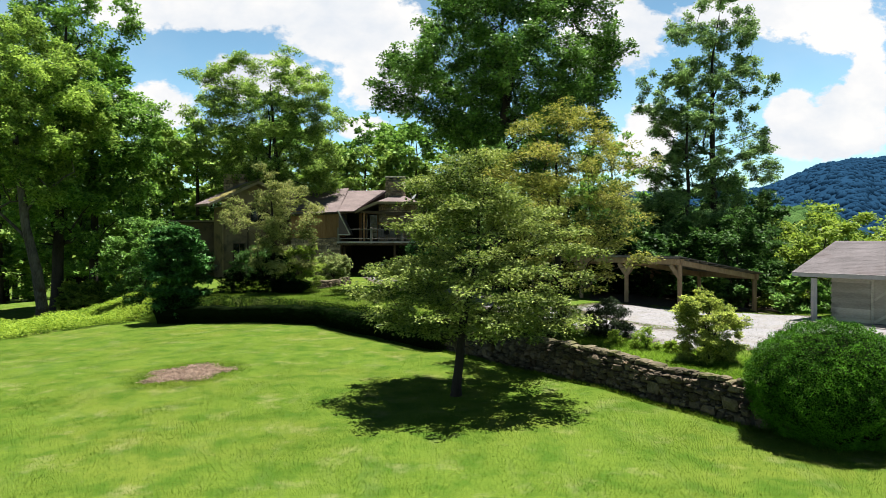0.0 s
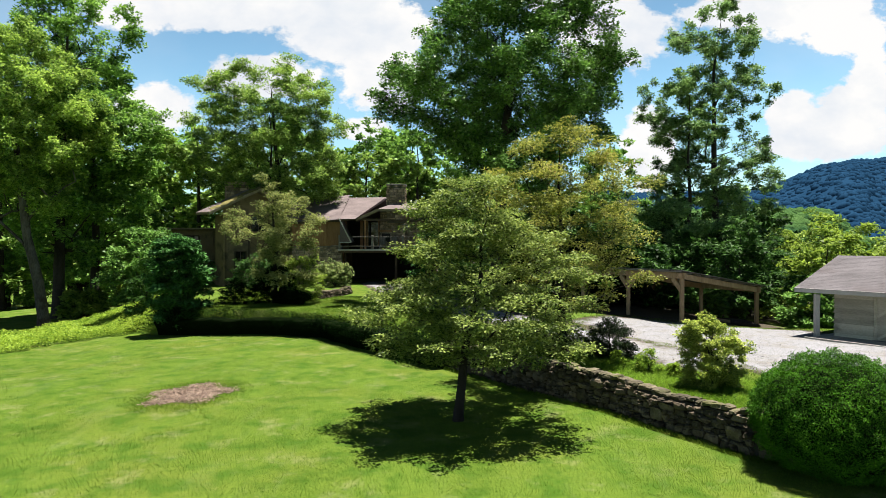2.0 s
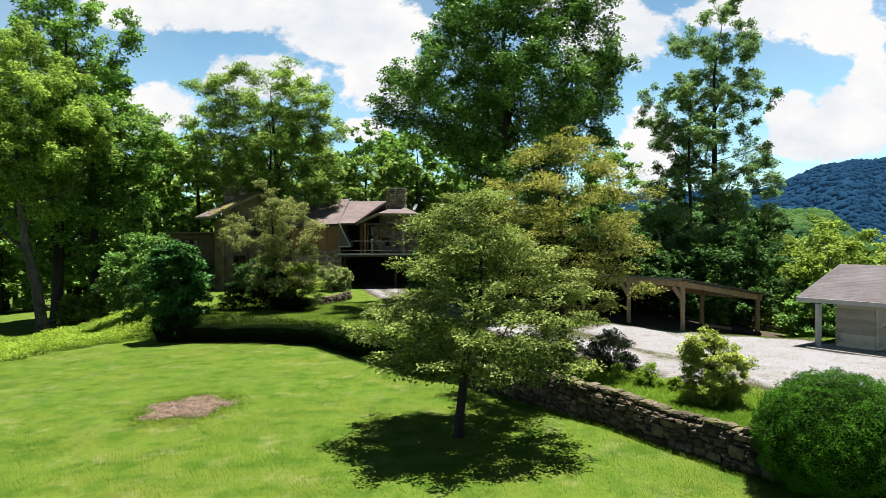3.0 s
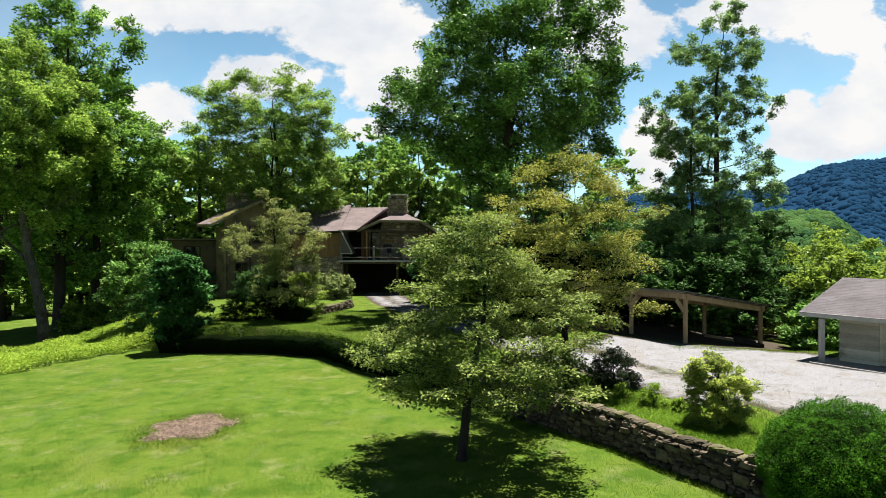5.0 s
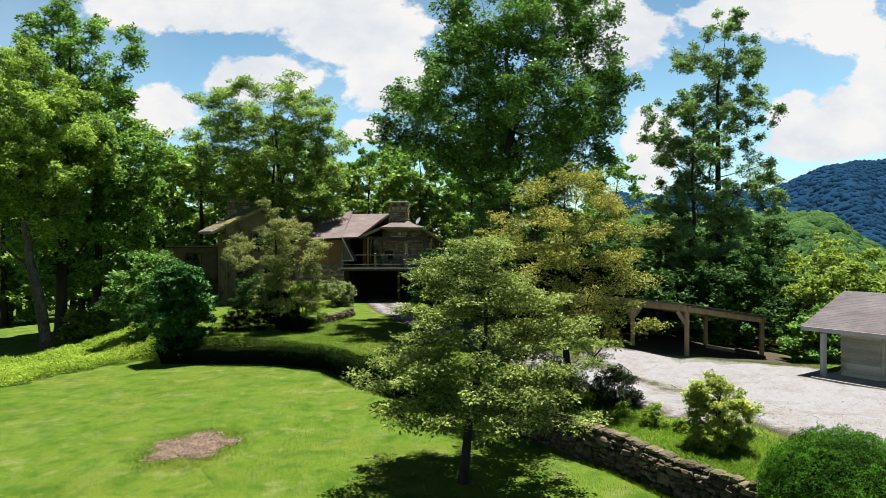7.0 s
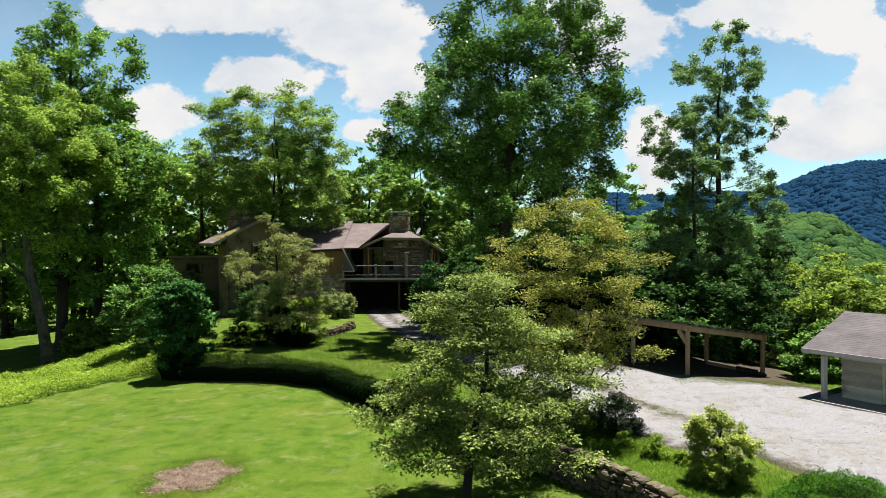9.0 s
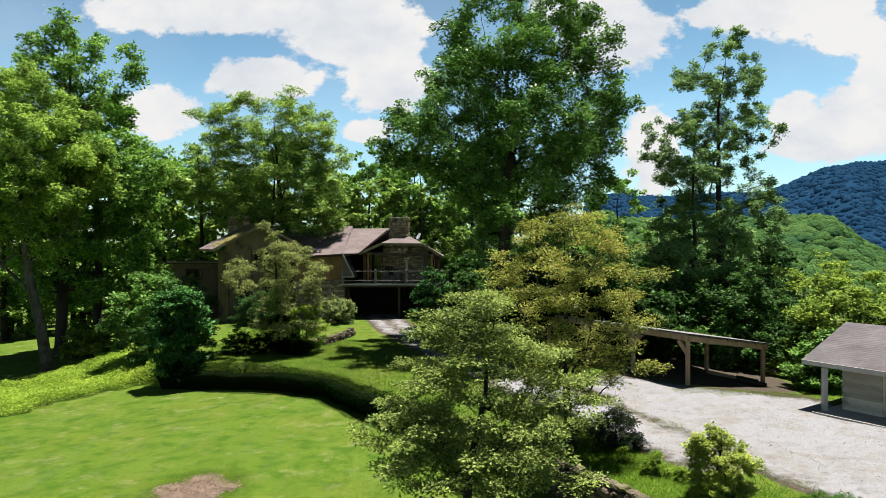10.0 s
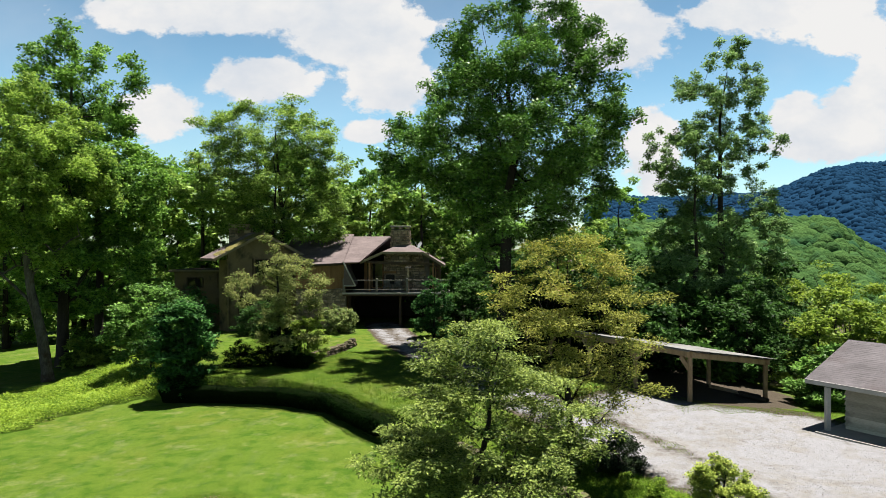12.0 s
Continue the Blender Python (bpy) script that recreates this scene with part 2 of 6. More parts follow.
TRIM = material("aged_trim", (0.258, 0.247, 0.232), (0.361, 0.350, 0.331), 1.6, 30.0, 0.7, 0.2, stain=(0.260, 0.239, 0.209), stain_scale=1.2)
FASCIA_TAN = material("tan_fascia", (0.146, 0.116, 0.073), (0.230, 0.188, 0.127), 1.6, 30.0, 0.75, 0.2)
STONE = material("field_stone", (0.022, 0.018, 0.013), (0.124, 0.098, 0.070), 4.0, 26.0, 0.92, 0.8, spread=0.5, stain=(0.087, 0.061, 0.039), stain_scale=2.2)
STONE_CAP = material("mossy_cap_stone", (0.022, 0.020, 0.012), (0.125, 0.105, 0.072), 3.0, 24.0, 0.95, 0.8, spread=0.4, stain=(0.050, 0.052, 0.018), stain_scale=1.6)
STONE_ISLE = material("mason_stone", (0.120, 0.086, 0.058), (0.440, 0.340, 0.245), 2.0, 20.0, 0.92, 0.7, spread=0.42, island=True)
MORTAR = material("dark_joint", (0.021, 0.018, 0.015), (0.055, 0.049, 0.039), 6.0, 40.0, 0.95, 0.6)
MORTAR_PALE = material("house_joint", (0.079, 0.070, 0.058), (0.134, 0.116, 0.097), 6.0, 40.0, 0.95, 0.5)
GLASS_DARK = material("window_glass", (0.008, 0.008, 0.009), (0.013, 0.013, 0.014), 1.0, 8.0, 0.06, 0.0, spec=0.5)
# inner walls: the dimness of the rooms is put into the colour
INSIDE_SHADE = material("interior_shade", (0.018, 0.016, 0.013), (0.043, 0.036, 0.030), 0.8, 10.0, 0.9, 0.2)
METAL_GREY = material("galvanised_metal", (0.255, 0.260, 0.273), (0.352, 0.359, 0.364), 2.0, 30.0, 0.45, 0.1, metal=0.7)
DISH = material("dish_paint", (0.303, 0.328, 0.352), (0.376, 0.400, 0.425), 2.0, 30.0, 0.5, 0.05)
CONCRETE = material("concrete", (0.218, 0.207, 0.188), (0.333, 0.316, 0.291), 1.5, 30.0, 0.9, 0.3)
CHIP = material("bark_chip", (0.105, 0.068, 0.050), (0.285, 0.212, 0.168), 3.0, 30.0, 0.9, 0.4, spread=0.4, island=True)
FELT = material("roll_roofing", (0.094, 0.093, 0.091), (0.182, 0.181, 0.175), 1.0, 24.0, 0.85, 0.3, stain=(0.070, 0.065, 0.056), stain_scale=0.9)


# ---- building helpers ----
def part(name, bm, mat, parent=None, label=""):
    me = bpy.data.meshes.new(name)
    bm.to_mesh(me)
    bm.free()
    me.materials.append(mat)
    ob = new(name, me)
    if parent is not None:
        ob.parent = parent
    if label:
        ob["label"] = label
    return ob


def raw(name, verts, faces, mat, parent=None, label="", smooth=False):
    """A mesh object from arrays of places and of equal-sided faces."""
    verts, faces = np.asarray(verts, dtype=np.float32), np.asarray(faces, dtype=np.int32)
    me = bpy.data.meshes.new(name)
    me.vertices.add(len(verts))
    me.vertices.foreach_set("co", verts.ravel())
    n, k = faces.shape
    me.loops.add(n * k)
    me.loops.foreach_set("vertex_index", faces.ravel())
    me.polygons.add(n)
    me.polygons.foreach_set("loop_start", np.arange(n, dtype=np.int32) * k)
    me.polygons.foreach_set("use_smooth", np.full(n, smooth))
    me.update(calc_edges=True)
    me.materials.append(mat)
    ob = new(name, me)
    if parent is not None:
        ob.parent = parent
    if label:
        ob["label"] = label
    return ob


def thing(name, label, category, at=(0, 0, 0), turn=0.0, group="", kind=""):
    ob = new(name)
    ob.empty_display_size = 0.2
    ob.matrix_basis = pose(*at, 0, 0, turn)
    return tagged(ob, label, category, group, kind)


def box(bm, lo, hi, bevel=0.0, m=None):
    """A box between two corners, with softened edges."""
    lo, hi = Vector(lo), Vector(hi)
    g = bmesh.ops.create_cube(bm, size=1.0, matrix=(m or Matrix()) @ Matrix.Translation((lo + hi) / 2) @ Matrix.Diagonal((*(hi - lo), 1)))
    if bevel:
        edges = list({e for v in g["verts"] for e in v.link_edges})
        bmesh.ops.bevel(bm, geom=edges, offset=bevel, segments=1, affect="EDGES", profile=0.5)
    return bm


def block(name, lo, hi, mat, parent, bevel=0.012, label="", m=None):
    return part(name, box(bmesh.new(), lo, hi, bevel, m), mat, parent, label)


def beam(bm, a, b, w, h, bevel=0.01, roll=0.0):
    """A straight timber from a to b, w wide and h deep."""
    a, b = Vector(a), Vector(b)
    d = b - a
    side = d.cross(Vector((0, 0, 1)))
    side = Vector((1, 0, 0)) if side.length < 1e-5 else side.normalized()
    up = side.cross(d).normalized()
    m = Matrix((side, d.normalized(), up)).transposed().to_4x4()
    m.translation = (a + b) / 2
    box(bm, (-w / 2, -d.length / 2, -h / 2), (w / 2, d.length / 2, h / 2), bevel, m)
    return bm


def timber(name, a, b, w, h, mat, parent, label=""):
    return part(name, beam(bmesh.new(), a, b, w, h, min(w, h) * 0.1), mat, parent, label)


def slab(bm, corners, thick):
    """A flat plate over its top corners (counter-clockwise from above), thick downwards along its normal."""
    c = [Vector(p) for p in corners]
    n = (c[1] - c[0]).cross(c[-1] - c[0]).normalized()
    top = [bm.verts.new(p) for p in c]
    low = [bm.verts.new(p - n * thick) for p in c]
    bm.faces.new(top)
    bm.faces.new(low[::-1])
    for i in range(len(c)):
        j = (i + 1) % len(c)
        bm.faces.new((top[j], top[i], low[i], low[j]))
    return bm


def tube_arrays(points, radii, sides=6):
    """Places and quads of a tapering round limb along points."""
    pts = np.asarray(points, dtype=float)
    d = np.gradient(pts, axis=0)
    d /= np.linalg.norm(d, axis=1)[:, None] + 1e-9
    ref = np.tile((0.31, 0.87, 0.12), (len(pts), 1)) if abs(d[0, 2]) > 0.6 else np.tile((0.0, 0.05, 1.0), (len(pts), 1))
    s = np.cross(d, ref)
    s /= np.linalg.norm(s, axis=1)[:, None] + 1e-9
    u = np.cross(s, d)
    a = np.linspace(0, 2 * np.pi, sides, endpoint=False)
    r = np.asarray(radii)[:, None, None]
    v = pts[:, None, :] + r * (np.cos(a)[None, :, None] * s[:, None, :] + np.sin(a)[None, :, None] * u[:, None, :])
    i, j = np.meshgrid(np.arange(len(pts) - 1), np.arange(sides), indexing="ij")
    k = (j + 1) % sides
    f = np.stack([i * sides + j, i * sides + k, (i + 1) * sides + k, (i + 1) * sides + j], -1).reshape(-1, 4)
    return v.reshape(-1, 3), f


def joined(pieces):
    vs, fs, n = [], [], 0
    for v, f in pieces:
        vs.append(v), fs.append(f + n)
        n += len(v)
    return np.concatenate(vs), np.concatenate(fs)


def leaf_arrays(rng, at, out, length, width=0.55, up=0.8, droop=0.2, fold=0.22, face=0.0, simple=False):
    """Folded pointed leaves: each two triangles on a midrib. at: where; out: which way it grows."""
    n = len(at)
    d = out + rng.normal(0, 1.0 if simple else 0.55, (n, 3))
    d[:, 2] = d[:, 2] * 0.5 - droop
    d /= np.linalg.norm(d, axis=1)[:, None] + 1e-9
    nrm = rng.normal(0, 0.45, (n, 3)) + out * face + (0, 0, up)
    s = np.cross(d, nrm)
    s /= np.linalg.norm(s, axis=1)[:, None] + 1e-9
    nn = np.cross(s, d)
    L = (length * rng.uniform(0.65, 1.25, n))[:, None]
    if simple:
        v = np.stack([at - s * L * width * 0.65, at + s * L * width * 0.65 + d * L * 0.2, at + d * L * 0.9], 1).reshape(-1, 3)
        return v, np.arange(3 * n).reshape(-1, 3)
    a, b = at, at + d * L
    mid = at + d * L * 0.45
    c = mid + s * L * width * 0.5 + nn * L * fold * width
    e = mid - s * L * width * 0.5 + nn * L * fold * width
    v = np.stack([a, c, b, e], 1).reshape(-1, 3)
    i = np.arange(n)[:, None] * 4
    f = np.concatenate([i + (0, 1, 2), i + (0, 2, 3)], 1).reshape(-1, 3)
    return v, f

# ---- the ground: a lower lawn, a terrace held by a wall and a hedge, a valley beyond ----
EDGE = [(14.0, 6.5), (8.6, 11.0), (6.3, 12.75), (5.55, 13.9), (4.25, 16.1), (2.6, 18.4), (0.3, 22.0), (-2.9, 26.3), (-5.4, 29.9), (-8.2, 31.9),
        (-11.6, 32.9), (-15.0, 33.6), (-19.0, 38.5), (-23.0, 47.0), (-26.0, 60.0)]
EDGE_ARR = np.array(EDGE)


def edge_side(x, y):
    """Signed distance to the terrace's edge (plus: up on the terrace), and how far along it."""
    p = np.stack([x, y], -1)
    best, sign, along = np.full(x.shape, 1e9), np.ones(x.shape), np.zeros(x.shape)
    run = 0.0
    for a, b in zip(EDGE_ARR[:-1], EDGE_ARR[1:]):
        d = b - a
        L = np.hypot(*d)
        t = np.clip(((p - a) @ d) / L ** 2, 0, 1)
        q = a + t[..., None] * d
        r = np.hypot(p[..., 0] - q[..., 0], p[..., 1] - q[..., 1])
        s = d[0] * (p[..., 1] - a[1]) - d[1] * (p[..., 0] - a[0])
        near = r < best
        best, sign, along = np.where(near, r, best), np.where(near, np.where(s < 0, 1.0, -1.0), sign), np.where(near, run + t * L, along)
        run += L
    return best * sign, along


def smooth(e0, e1, v):
    t = np.clip((v - e0) / (e1 - e0), 0, 1)
    return t * t * (3 - 2 * t)


def ground_z(x, y):
    x, y = np.asarray(x, float), np.asarray(y, float)
    side, along = edge_side(x, y)
    low = -0.016 * np.clip(y - 17, 0, 60) - 0.035 * np.clip(-6 - x, 0, 60) - 0.01 * np.clip(13 - y, 0, 20)
    high = 0.72 + 0.006 * np.clip(y - 20, 0, 40) - 0.13 * np.clip(x - 10.5, 0, 12) * smooth(25.5, 29.5, y)
    high -= 0.05 * np.clip(-18 - x, 0, 60)
    soft = 0.12 + 4.5 * smooth(40, 56, along)
    k = smooth(-soft, soft, side - 0.2)
    z = low + (high - low) * k
    z -= 14.0 * smooth(20, 130, x - 4) * smooth(25, 140, y) + 10.0 * smooth(60, 260, np.hypot(x, y))
    z += 0.03 * np.sin(x * 0.9 + 1.3) * np.sin(y * 0.7) + 0.02 * np.sin(x * 2.1) * np.sin(y * 1.7 + 0.4)
    return z


def gz(x, y):
    return float(ground_z(np.array([x]), np.array([y]))[0])


DRIVE = [(7.6, 19.0), (6.0, 22.5), (3.5, 28.0), (0.2, 36.0), (-3.4, 45.0), (-5.6, 54.0)]


def drive_mask(x, y):
    """Distance to the gravel: the yard before the sheds and the track to the house (minus: on it)."""
    p = np.stack([x, y], -1)
    yard = np.array([(5.6, 28.6), (6.9, 22.6), (8.3, 18.0), (10.4, 12.0), (24, 6), (24, 18), (15.4, 24.6), (14.4, 26.6), (11.2, 28.0), (7.9, 30.6)])
    d = np.full(x.shape, 1e9)
    inside = np.zeros(x.shape, bool)
    for a, b in zip(yard, np.roll(yard, -1, 0)):
        e = b - a
        t = np.clip(((p - a) @ e) / (e @ e), 0, 1)
        q = a + t[..., None] * e
        d = np.minimum(d, np.hypot(p[..., 0] - q[..., 0], p[..., 1] - q[..., 1]))
        cross = ((a[1] > y) != (b[1] > y)) & (x < (b[0] - a[0]) * (y - a[1]) / (b[1] - a[1] + 1e-12) + a[0])
        inside ^= cross
    d = np.where(inside, -d, d)
    for a, b in zip(np.array(DRIVE[:-1]), np.array(DRIVE[1:])):
        e = b - a
        t = np.clip(((p - a) @ e) / (e @ e), 0, 1)
        q = a + t[..., None] * e
        d = np.minimum(d, np.hypot(p[..., 0] - q[..., 0], p[..., 1] - q[..., 1]) - 1.5)
    return d


def grid_axis(stops):
    """Grid lines from (start, end, step) stretches."""
    out = []
    for a, b, s in stops:
        out.append(np.arange(a, b, s))
    return np.concatenate(out + [[stops[-1][1]]])


def ground_material():
    m = bpy.data.materials.new("ground_cover")
    m.use_nodes = True
    nt = m.node_tree
    b = nt.nodes["Principled BSDF"]
    b.inputs["Roughness"].default_value, b.inputs["Specular IOR Level"].default_value = 0.95, 0.05
    geo = nt.nodes.new("ShaderNodeNewGeometry")

    def noise_at(scale, detail=4.0, rough=0.6):
        n = node(nt, "ShaderNodeTexNoise", Scale=scale, Detail=detail, Roughness=rough)
        link(nt, geo.outputs["Position"], n.inputs["Vector"])
        return n.outputs[0]

    def blend(f, a, b2):
        mx = nt.nodes.new("ShaderNodeMix")
        mx.data_type = "RGBA"
        for sock, v in ((mx.inputs["A"], a), (mx.inputs["B"], b2)):
            if isinstance(v, tuple):
                sock.default_value = (*v, 1)
            else:
                link(nt, v, sock)
        link(nt, f, mx.inputs["Factor"])
        return mx.outputs["Result"]

    def contrast(v, mid, gain):
        return maths(nt, "MULTIPLY", maths(nt, "SUBTRACT", v, mid), gain, clamp=True)

    n_wide, n_mid, n_fine = noise_at(0.22), noise_at(1.3), noise_at(75.0, 2.0, 0.6)
    speck = maths(nt, "ADD", maths(nt, "MULTIPLY", n_fine, 0.6), maths(nt, "MULTIPLY", noise_at(22.0, 5.0, 0.8), 0.4))
    turf = blend(contrast(speck, 0.34, 3.0), (0.026, 0.054, 0.006), (0.096, 0.140, 0.017))
    turf = blend(maths(nt, "MULTIPLY", contrast(n_wide, 0.48, 6.0), 0.6), turf, (0.082, 0.098, 0.015))
    turf = blend(maths(nt, "MULTIPLY", contrast(n_mid, 0.47, 6.0), 0.75), turf, (0.025, 0.062, 0.005))
    dry = noise_at(0.9, 6.0, 0.7)
    turf = blend(maths(nt, "MULTIPLY", contrast(dry, 0.55, 6.0), 0.6), turf, (0.150, 0.148, 0.068))
    turf = blend(maths(nt, "MULTIPLY", contrast(noise_at(5.0, 6.0, 0.8), 0.50, 5.0), 0.62), turf, (0.024, 0.057, 0.006))
    lane = node(nt, "ShaderNodeMapping", Rotation=(0, 0, 0.4), Scale=(1.230, 0.246, 0.820))
    link(nt, geo.outputs["Position"], lane.inputs["Vector"])
    streak = node(nt, "ShaderNodeTexNoise", Scale=1.0, Detail=6.0, Roughness=0.7)
    link(nt, lane.outputs[0], streak.inputs["Vector"])
    turf = blend(maths(nt, "MULTIPLY", contrast(streak.outputs[0], 0.55, 4.0), 0.28), turf, (0.111, 0.125, 0.057))
    n_gr = noise_at(60.0, 3.0, 0.7)
    stones = blend(contrast(n_gr, 0.3, 2.6), (0.072, 0.071, 0.077), (0.232, 0.231, 0.246))
    stones = blend(maths(nt, "MULTIPLY", contrast(noise_at(0.7, 8.0, 0.7), 0.48, 6.0), 0.7), stones, (0.122, 0.110, 0.092))
    soil = blend(contrast(n_fine, 0.3, 2.4), (0.024, 0.019, 0.014), (0.074, 0.061, 0.046))
    pebble = noise_at(17.0, 6.0, 0.8)
    stones = blend(maths(nt, "MULTIPLY", contrast(pebble, 0.50, 5.0), 0.5), stones, (0.270, 0.268, 0.280))
    stones = blend(maths(nt, "MULTIPLY", contrast(noise_at(1.9, 9.0, 0.78), 0.52, 7.0), 0.65), stones, (0.090, 0.084, 0.077))
    at = nt.nodes.new("ShaderNodeAttribute")
    at.attribute_name = "gravel"
    wob = maths(nt, "MULTIPLY", maths(nt, "SUBTRACT", noise_at(1.6, 7.0, 0.75), 0.5), 1.2)
    g = maths(nt, "ADD", at.outputs["Fac"], wob)
    col = blend(contrast(g, 0.25, 6.0), turf, soil)
    col = blend(contrast(g, 0.58, 4.0), col, stones)
    at2 = nt.nodes.new("ShaderNodeAttribute")
    at2.attribute_name = "soil"
    col = blend(contrast(maths(nt, "ADD", at2.outputs["Fac"], wob), 0.5, 4.0), col, soil)
    link(nt, col, b.inputs["Base Color"])
    bp = node(nt, "ShaderNodeBump", Strength=0.45, Distance=0.02)
    link(nt, maths(nt, "ADD", n_fine, maths(nt, "MULTIPLY", n_gr, 0.4)), bp.inputs["Height"])
    link(nt, bp.outputs[0], b.inputs["Normal"])
    return m


def make_ground():
    xs = grid_axis([(-4000, -400, 600), (-400, -60, 40), (-60, -20, 2.0), (-20, 16, 0.22), (16, 40, 1.0), (40, 100, 6), (100, 400, 40), (400, 4000, 600)])
    ys = grid_axis([(-3000, -200, 600), (-200, -20, 30), (-20, 4, 2.0), (4, 36, 0.22), (36, 60, 0.6), (60, 120, 5), (120, 400, 40), (400, 4600, 600)])
    X, Y = np.meshgrid(xs, ys)
    Z = ground_z(X, Y)
    v = np.stack([X, Y, Z], -1).reshape(-1, 3)
    nx, ny = len(xs), len(ys)
    i, j = np.meshgrid(np.arange(ny - 1), np.arange(nx - 1), indexing="ij")
    a = i * nx + j
    f = np.stack([a, a + 1, a + nx + 1, a + nx], -1).reshape(-1, 4)
    ob = raw("ground", v, f, ground_material(), smooth=True)
    tagged(ob, "mown green lawn sloping past a pale gravel yard and track", "lawn", kind="structure")
    d = drive_mask(X, Y).ravel()
    at = ob.data.attributes.new("gravel", "FLOAT", "POINT")
    mid = d + 1.5
    rut = np.where(Y.ravel() > 29, 0.45 * np.exp(-(mid / 0.5) ** 2) * smooth(29, 34, Y.ravel()), 0.0)
    at.data.foreach_set("value", np.clip(0.55 - np.where(d > 0, 1.6, 0.38) * d - rut, 0, 1).astype(np.float32))
    soil = np.maximum(np.maximum(smooth(2.4, 0.5, np.hypot(X - 14.0, (Y - 27.3))), smooth(6.0, 4.0, np.hypot(X - 12.4, (Y - 32.8)))), smooth(1.35, 0.3, np.hypot((X + 7.3) / 1.1, (Y - 18.1) / 1.25)))
    seg = np.clip(((X - 10.6) * 6.4 + (Y - 27.6) * 0.2) / (6.4 ** 2 + 0.04), 0, 1)
    soil = np.maximum(soil, 0.52 * smooth(2.3, 0.6, np.hypot(X - 10.6 - 6.4 * seg, Y - 27.6 - 0.2 * seg)))
    wood = smooth(52, 64, Y) * smooth(30, 10, np.abs(X + 4)) + smooth(30, 40, Y) * smooth(8, 14, X)
    soil = np.maximum(soil, np.clip(wood, 0, 0.8))
    at = ob.data.attributes.new("soil", "FLOAT", "POINT")
    at.data.foreach_set("value", soil.ravel().astype(np.float32))
    return ob


make_ground()


# ---- growing things ----
def spread_points(rng, n, sample, gap):
    """n places from sample(), kept apart from one another."""
    out = []
    for _ in range(n * 30):
        p = sample()
        if all((q - p) @ (q - p) > gap * gap for q in out):
            out.append(p)
            if len(out) == n:
                break
    return np.array(out)


def tree(name, label, at, rows, leaf, bark, lobes=26, leaves=30000, size=0.18, seed=1, trunk=0.3, bole=2.0, lean=(0, 0), lobe_r=0.2,
         flat=0.7, depth=0.9, forks=1, up=0.7, shell=0.55, group="", rise=0.7, stray=0.06, puffy=1.0, n_t=12, category="tree", gaps=0.0, droop=0.2, simple=False,
         face=0.6, low=(), bare=0):
    """A tree: rows of (height, reach to -x, reach to +x) give its uneven outline; branching limbs carry boughs, each of many small clumps of leaves.
    low: (height, tip) of boughs that leave the trunk below the crown; bare: leafless twig ends that stand out of the top."""
    rng = np.random.default_rng(seed)
    root = thing(name, label, category, at, group=group)
    rows = np.array(rows, float)
    h0, h1 = rows[0, 0], rows[-1, 0]
    zs = np.linspace(h0, h1, 60)
    lf, rt = np.interp(zs, rows[:, 0], rows[:, 1]), np.interp(zs, rows[:, 0], rows[:, 2])
    wgt = (lf + rt) ** 1.5 + 0.05
    wgt /= wgt.sum()
    mean = (rows[:, 1] + rows[:, 2]).max() / 2
    top = np.array([lean[0], lean[1], h1 * 0.9])

    def axis(z):
        k = z / top[2]
        return np.array([top[0] * k, top[1] * k, z])

    def sample():
        i = rng.choice(60, p=wgt)
        a = rng.uniform(0, 2 * np.pi)
        r = rng.uniform(0.12 if rng.random() > shell else 0.62, 0.95)
        c, s = np.cos(a), np.sin(a)
        reach = (rt[i] if c > 0 else lf[i])
        mid = (rt[i] + lf[i]) / 2
        off = np.array([c * reach, s * mid * depth, 0]) * r
        return axis(zs[i]) * (1, 1, 0) * 0.6 + off + (0, 0, zs[i])

    def open_sample():
        """As sample(), but leaving airy gaps through the crown."""
        for _ in range(20):
            p = sample()
            if gaps == 0 or noise.noise(Vector(p) * (2.6 / mean) + Vector((seed, 0, 0))) > gaps - 0.35:
                return p
        return p

    lob = spread_points(rng, lobes, open_sample, mean * lobe_r * 1.05)
    # trunk, with forks that share the crown
    stems = []
    for k in range(forks):
        wob = rng.normal(0, 0.04 * mean, (7, 2)) * np.linspace(0, 1, 7)[:, None]
        pts = np.array([axis(z) for z in np.linspace(0, top[2], 7)])
        pts[:, :2] += wob
        if k:
            ang = rng.uniform(0, 6.28)
            f = np.linspace(0, 1, 7)[:, None] ** 0.8
            pts[:, :2] += f * mean * 0.45 * np.array([np.cos(ang), np.sin(ang)]) * (1 - 0.3 * f)
            pts[:, 2] *= 0.85
        fine = np.stack([np.interp(np.linspace(0, 6, 25), range(7), pts[:, c]) for c in range(3)], -1)
        s = np.linspace(0, 1, 25)
        rad = trunk * (1 if k == 0 else 0.7) * ((1 - s) ** 0.8 * 0.92 + 0.04) * (1 + 0.35 * np.exp(-s * 40))
        rad *= 1 + rng.normal(0, 0.03, 25)
        fine[0, 2] -= 0.3
        stems.append((fine, rad))
    v, f = joined([tube_arrays(p, r, 12 if k == 0 else 8) for k, (p, r) in enumerate(stems)])
    raw("trunk", v, f, bark, root, smooth=True)
    # limbs: every bough grows from the nearest wood below it, so that they fork and fork again
    wood = np.concatenate([p[p[:, 2] >= bole] for p, r in stems])
    girth = np.concatenate([r[p[:, 2] >= bole] for p, r in stems])
    owner = np.full(len(wood), -1)
    paths, parent, start = [], [], []

    def grow(a, c, mother, width):
        L = np.linalg.norm(c - a)
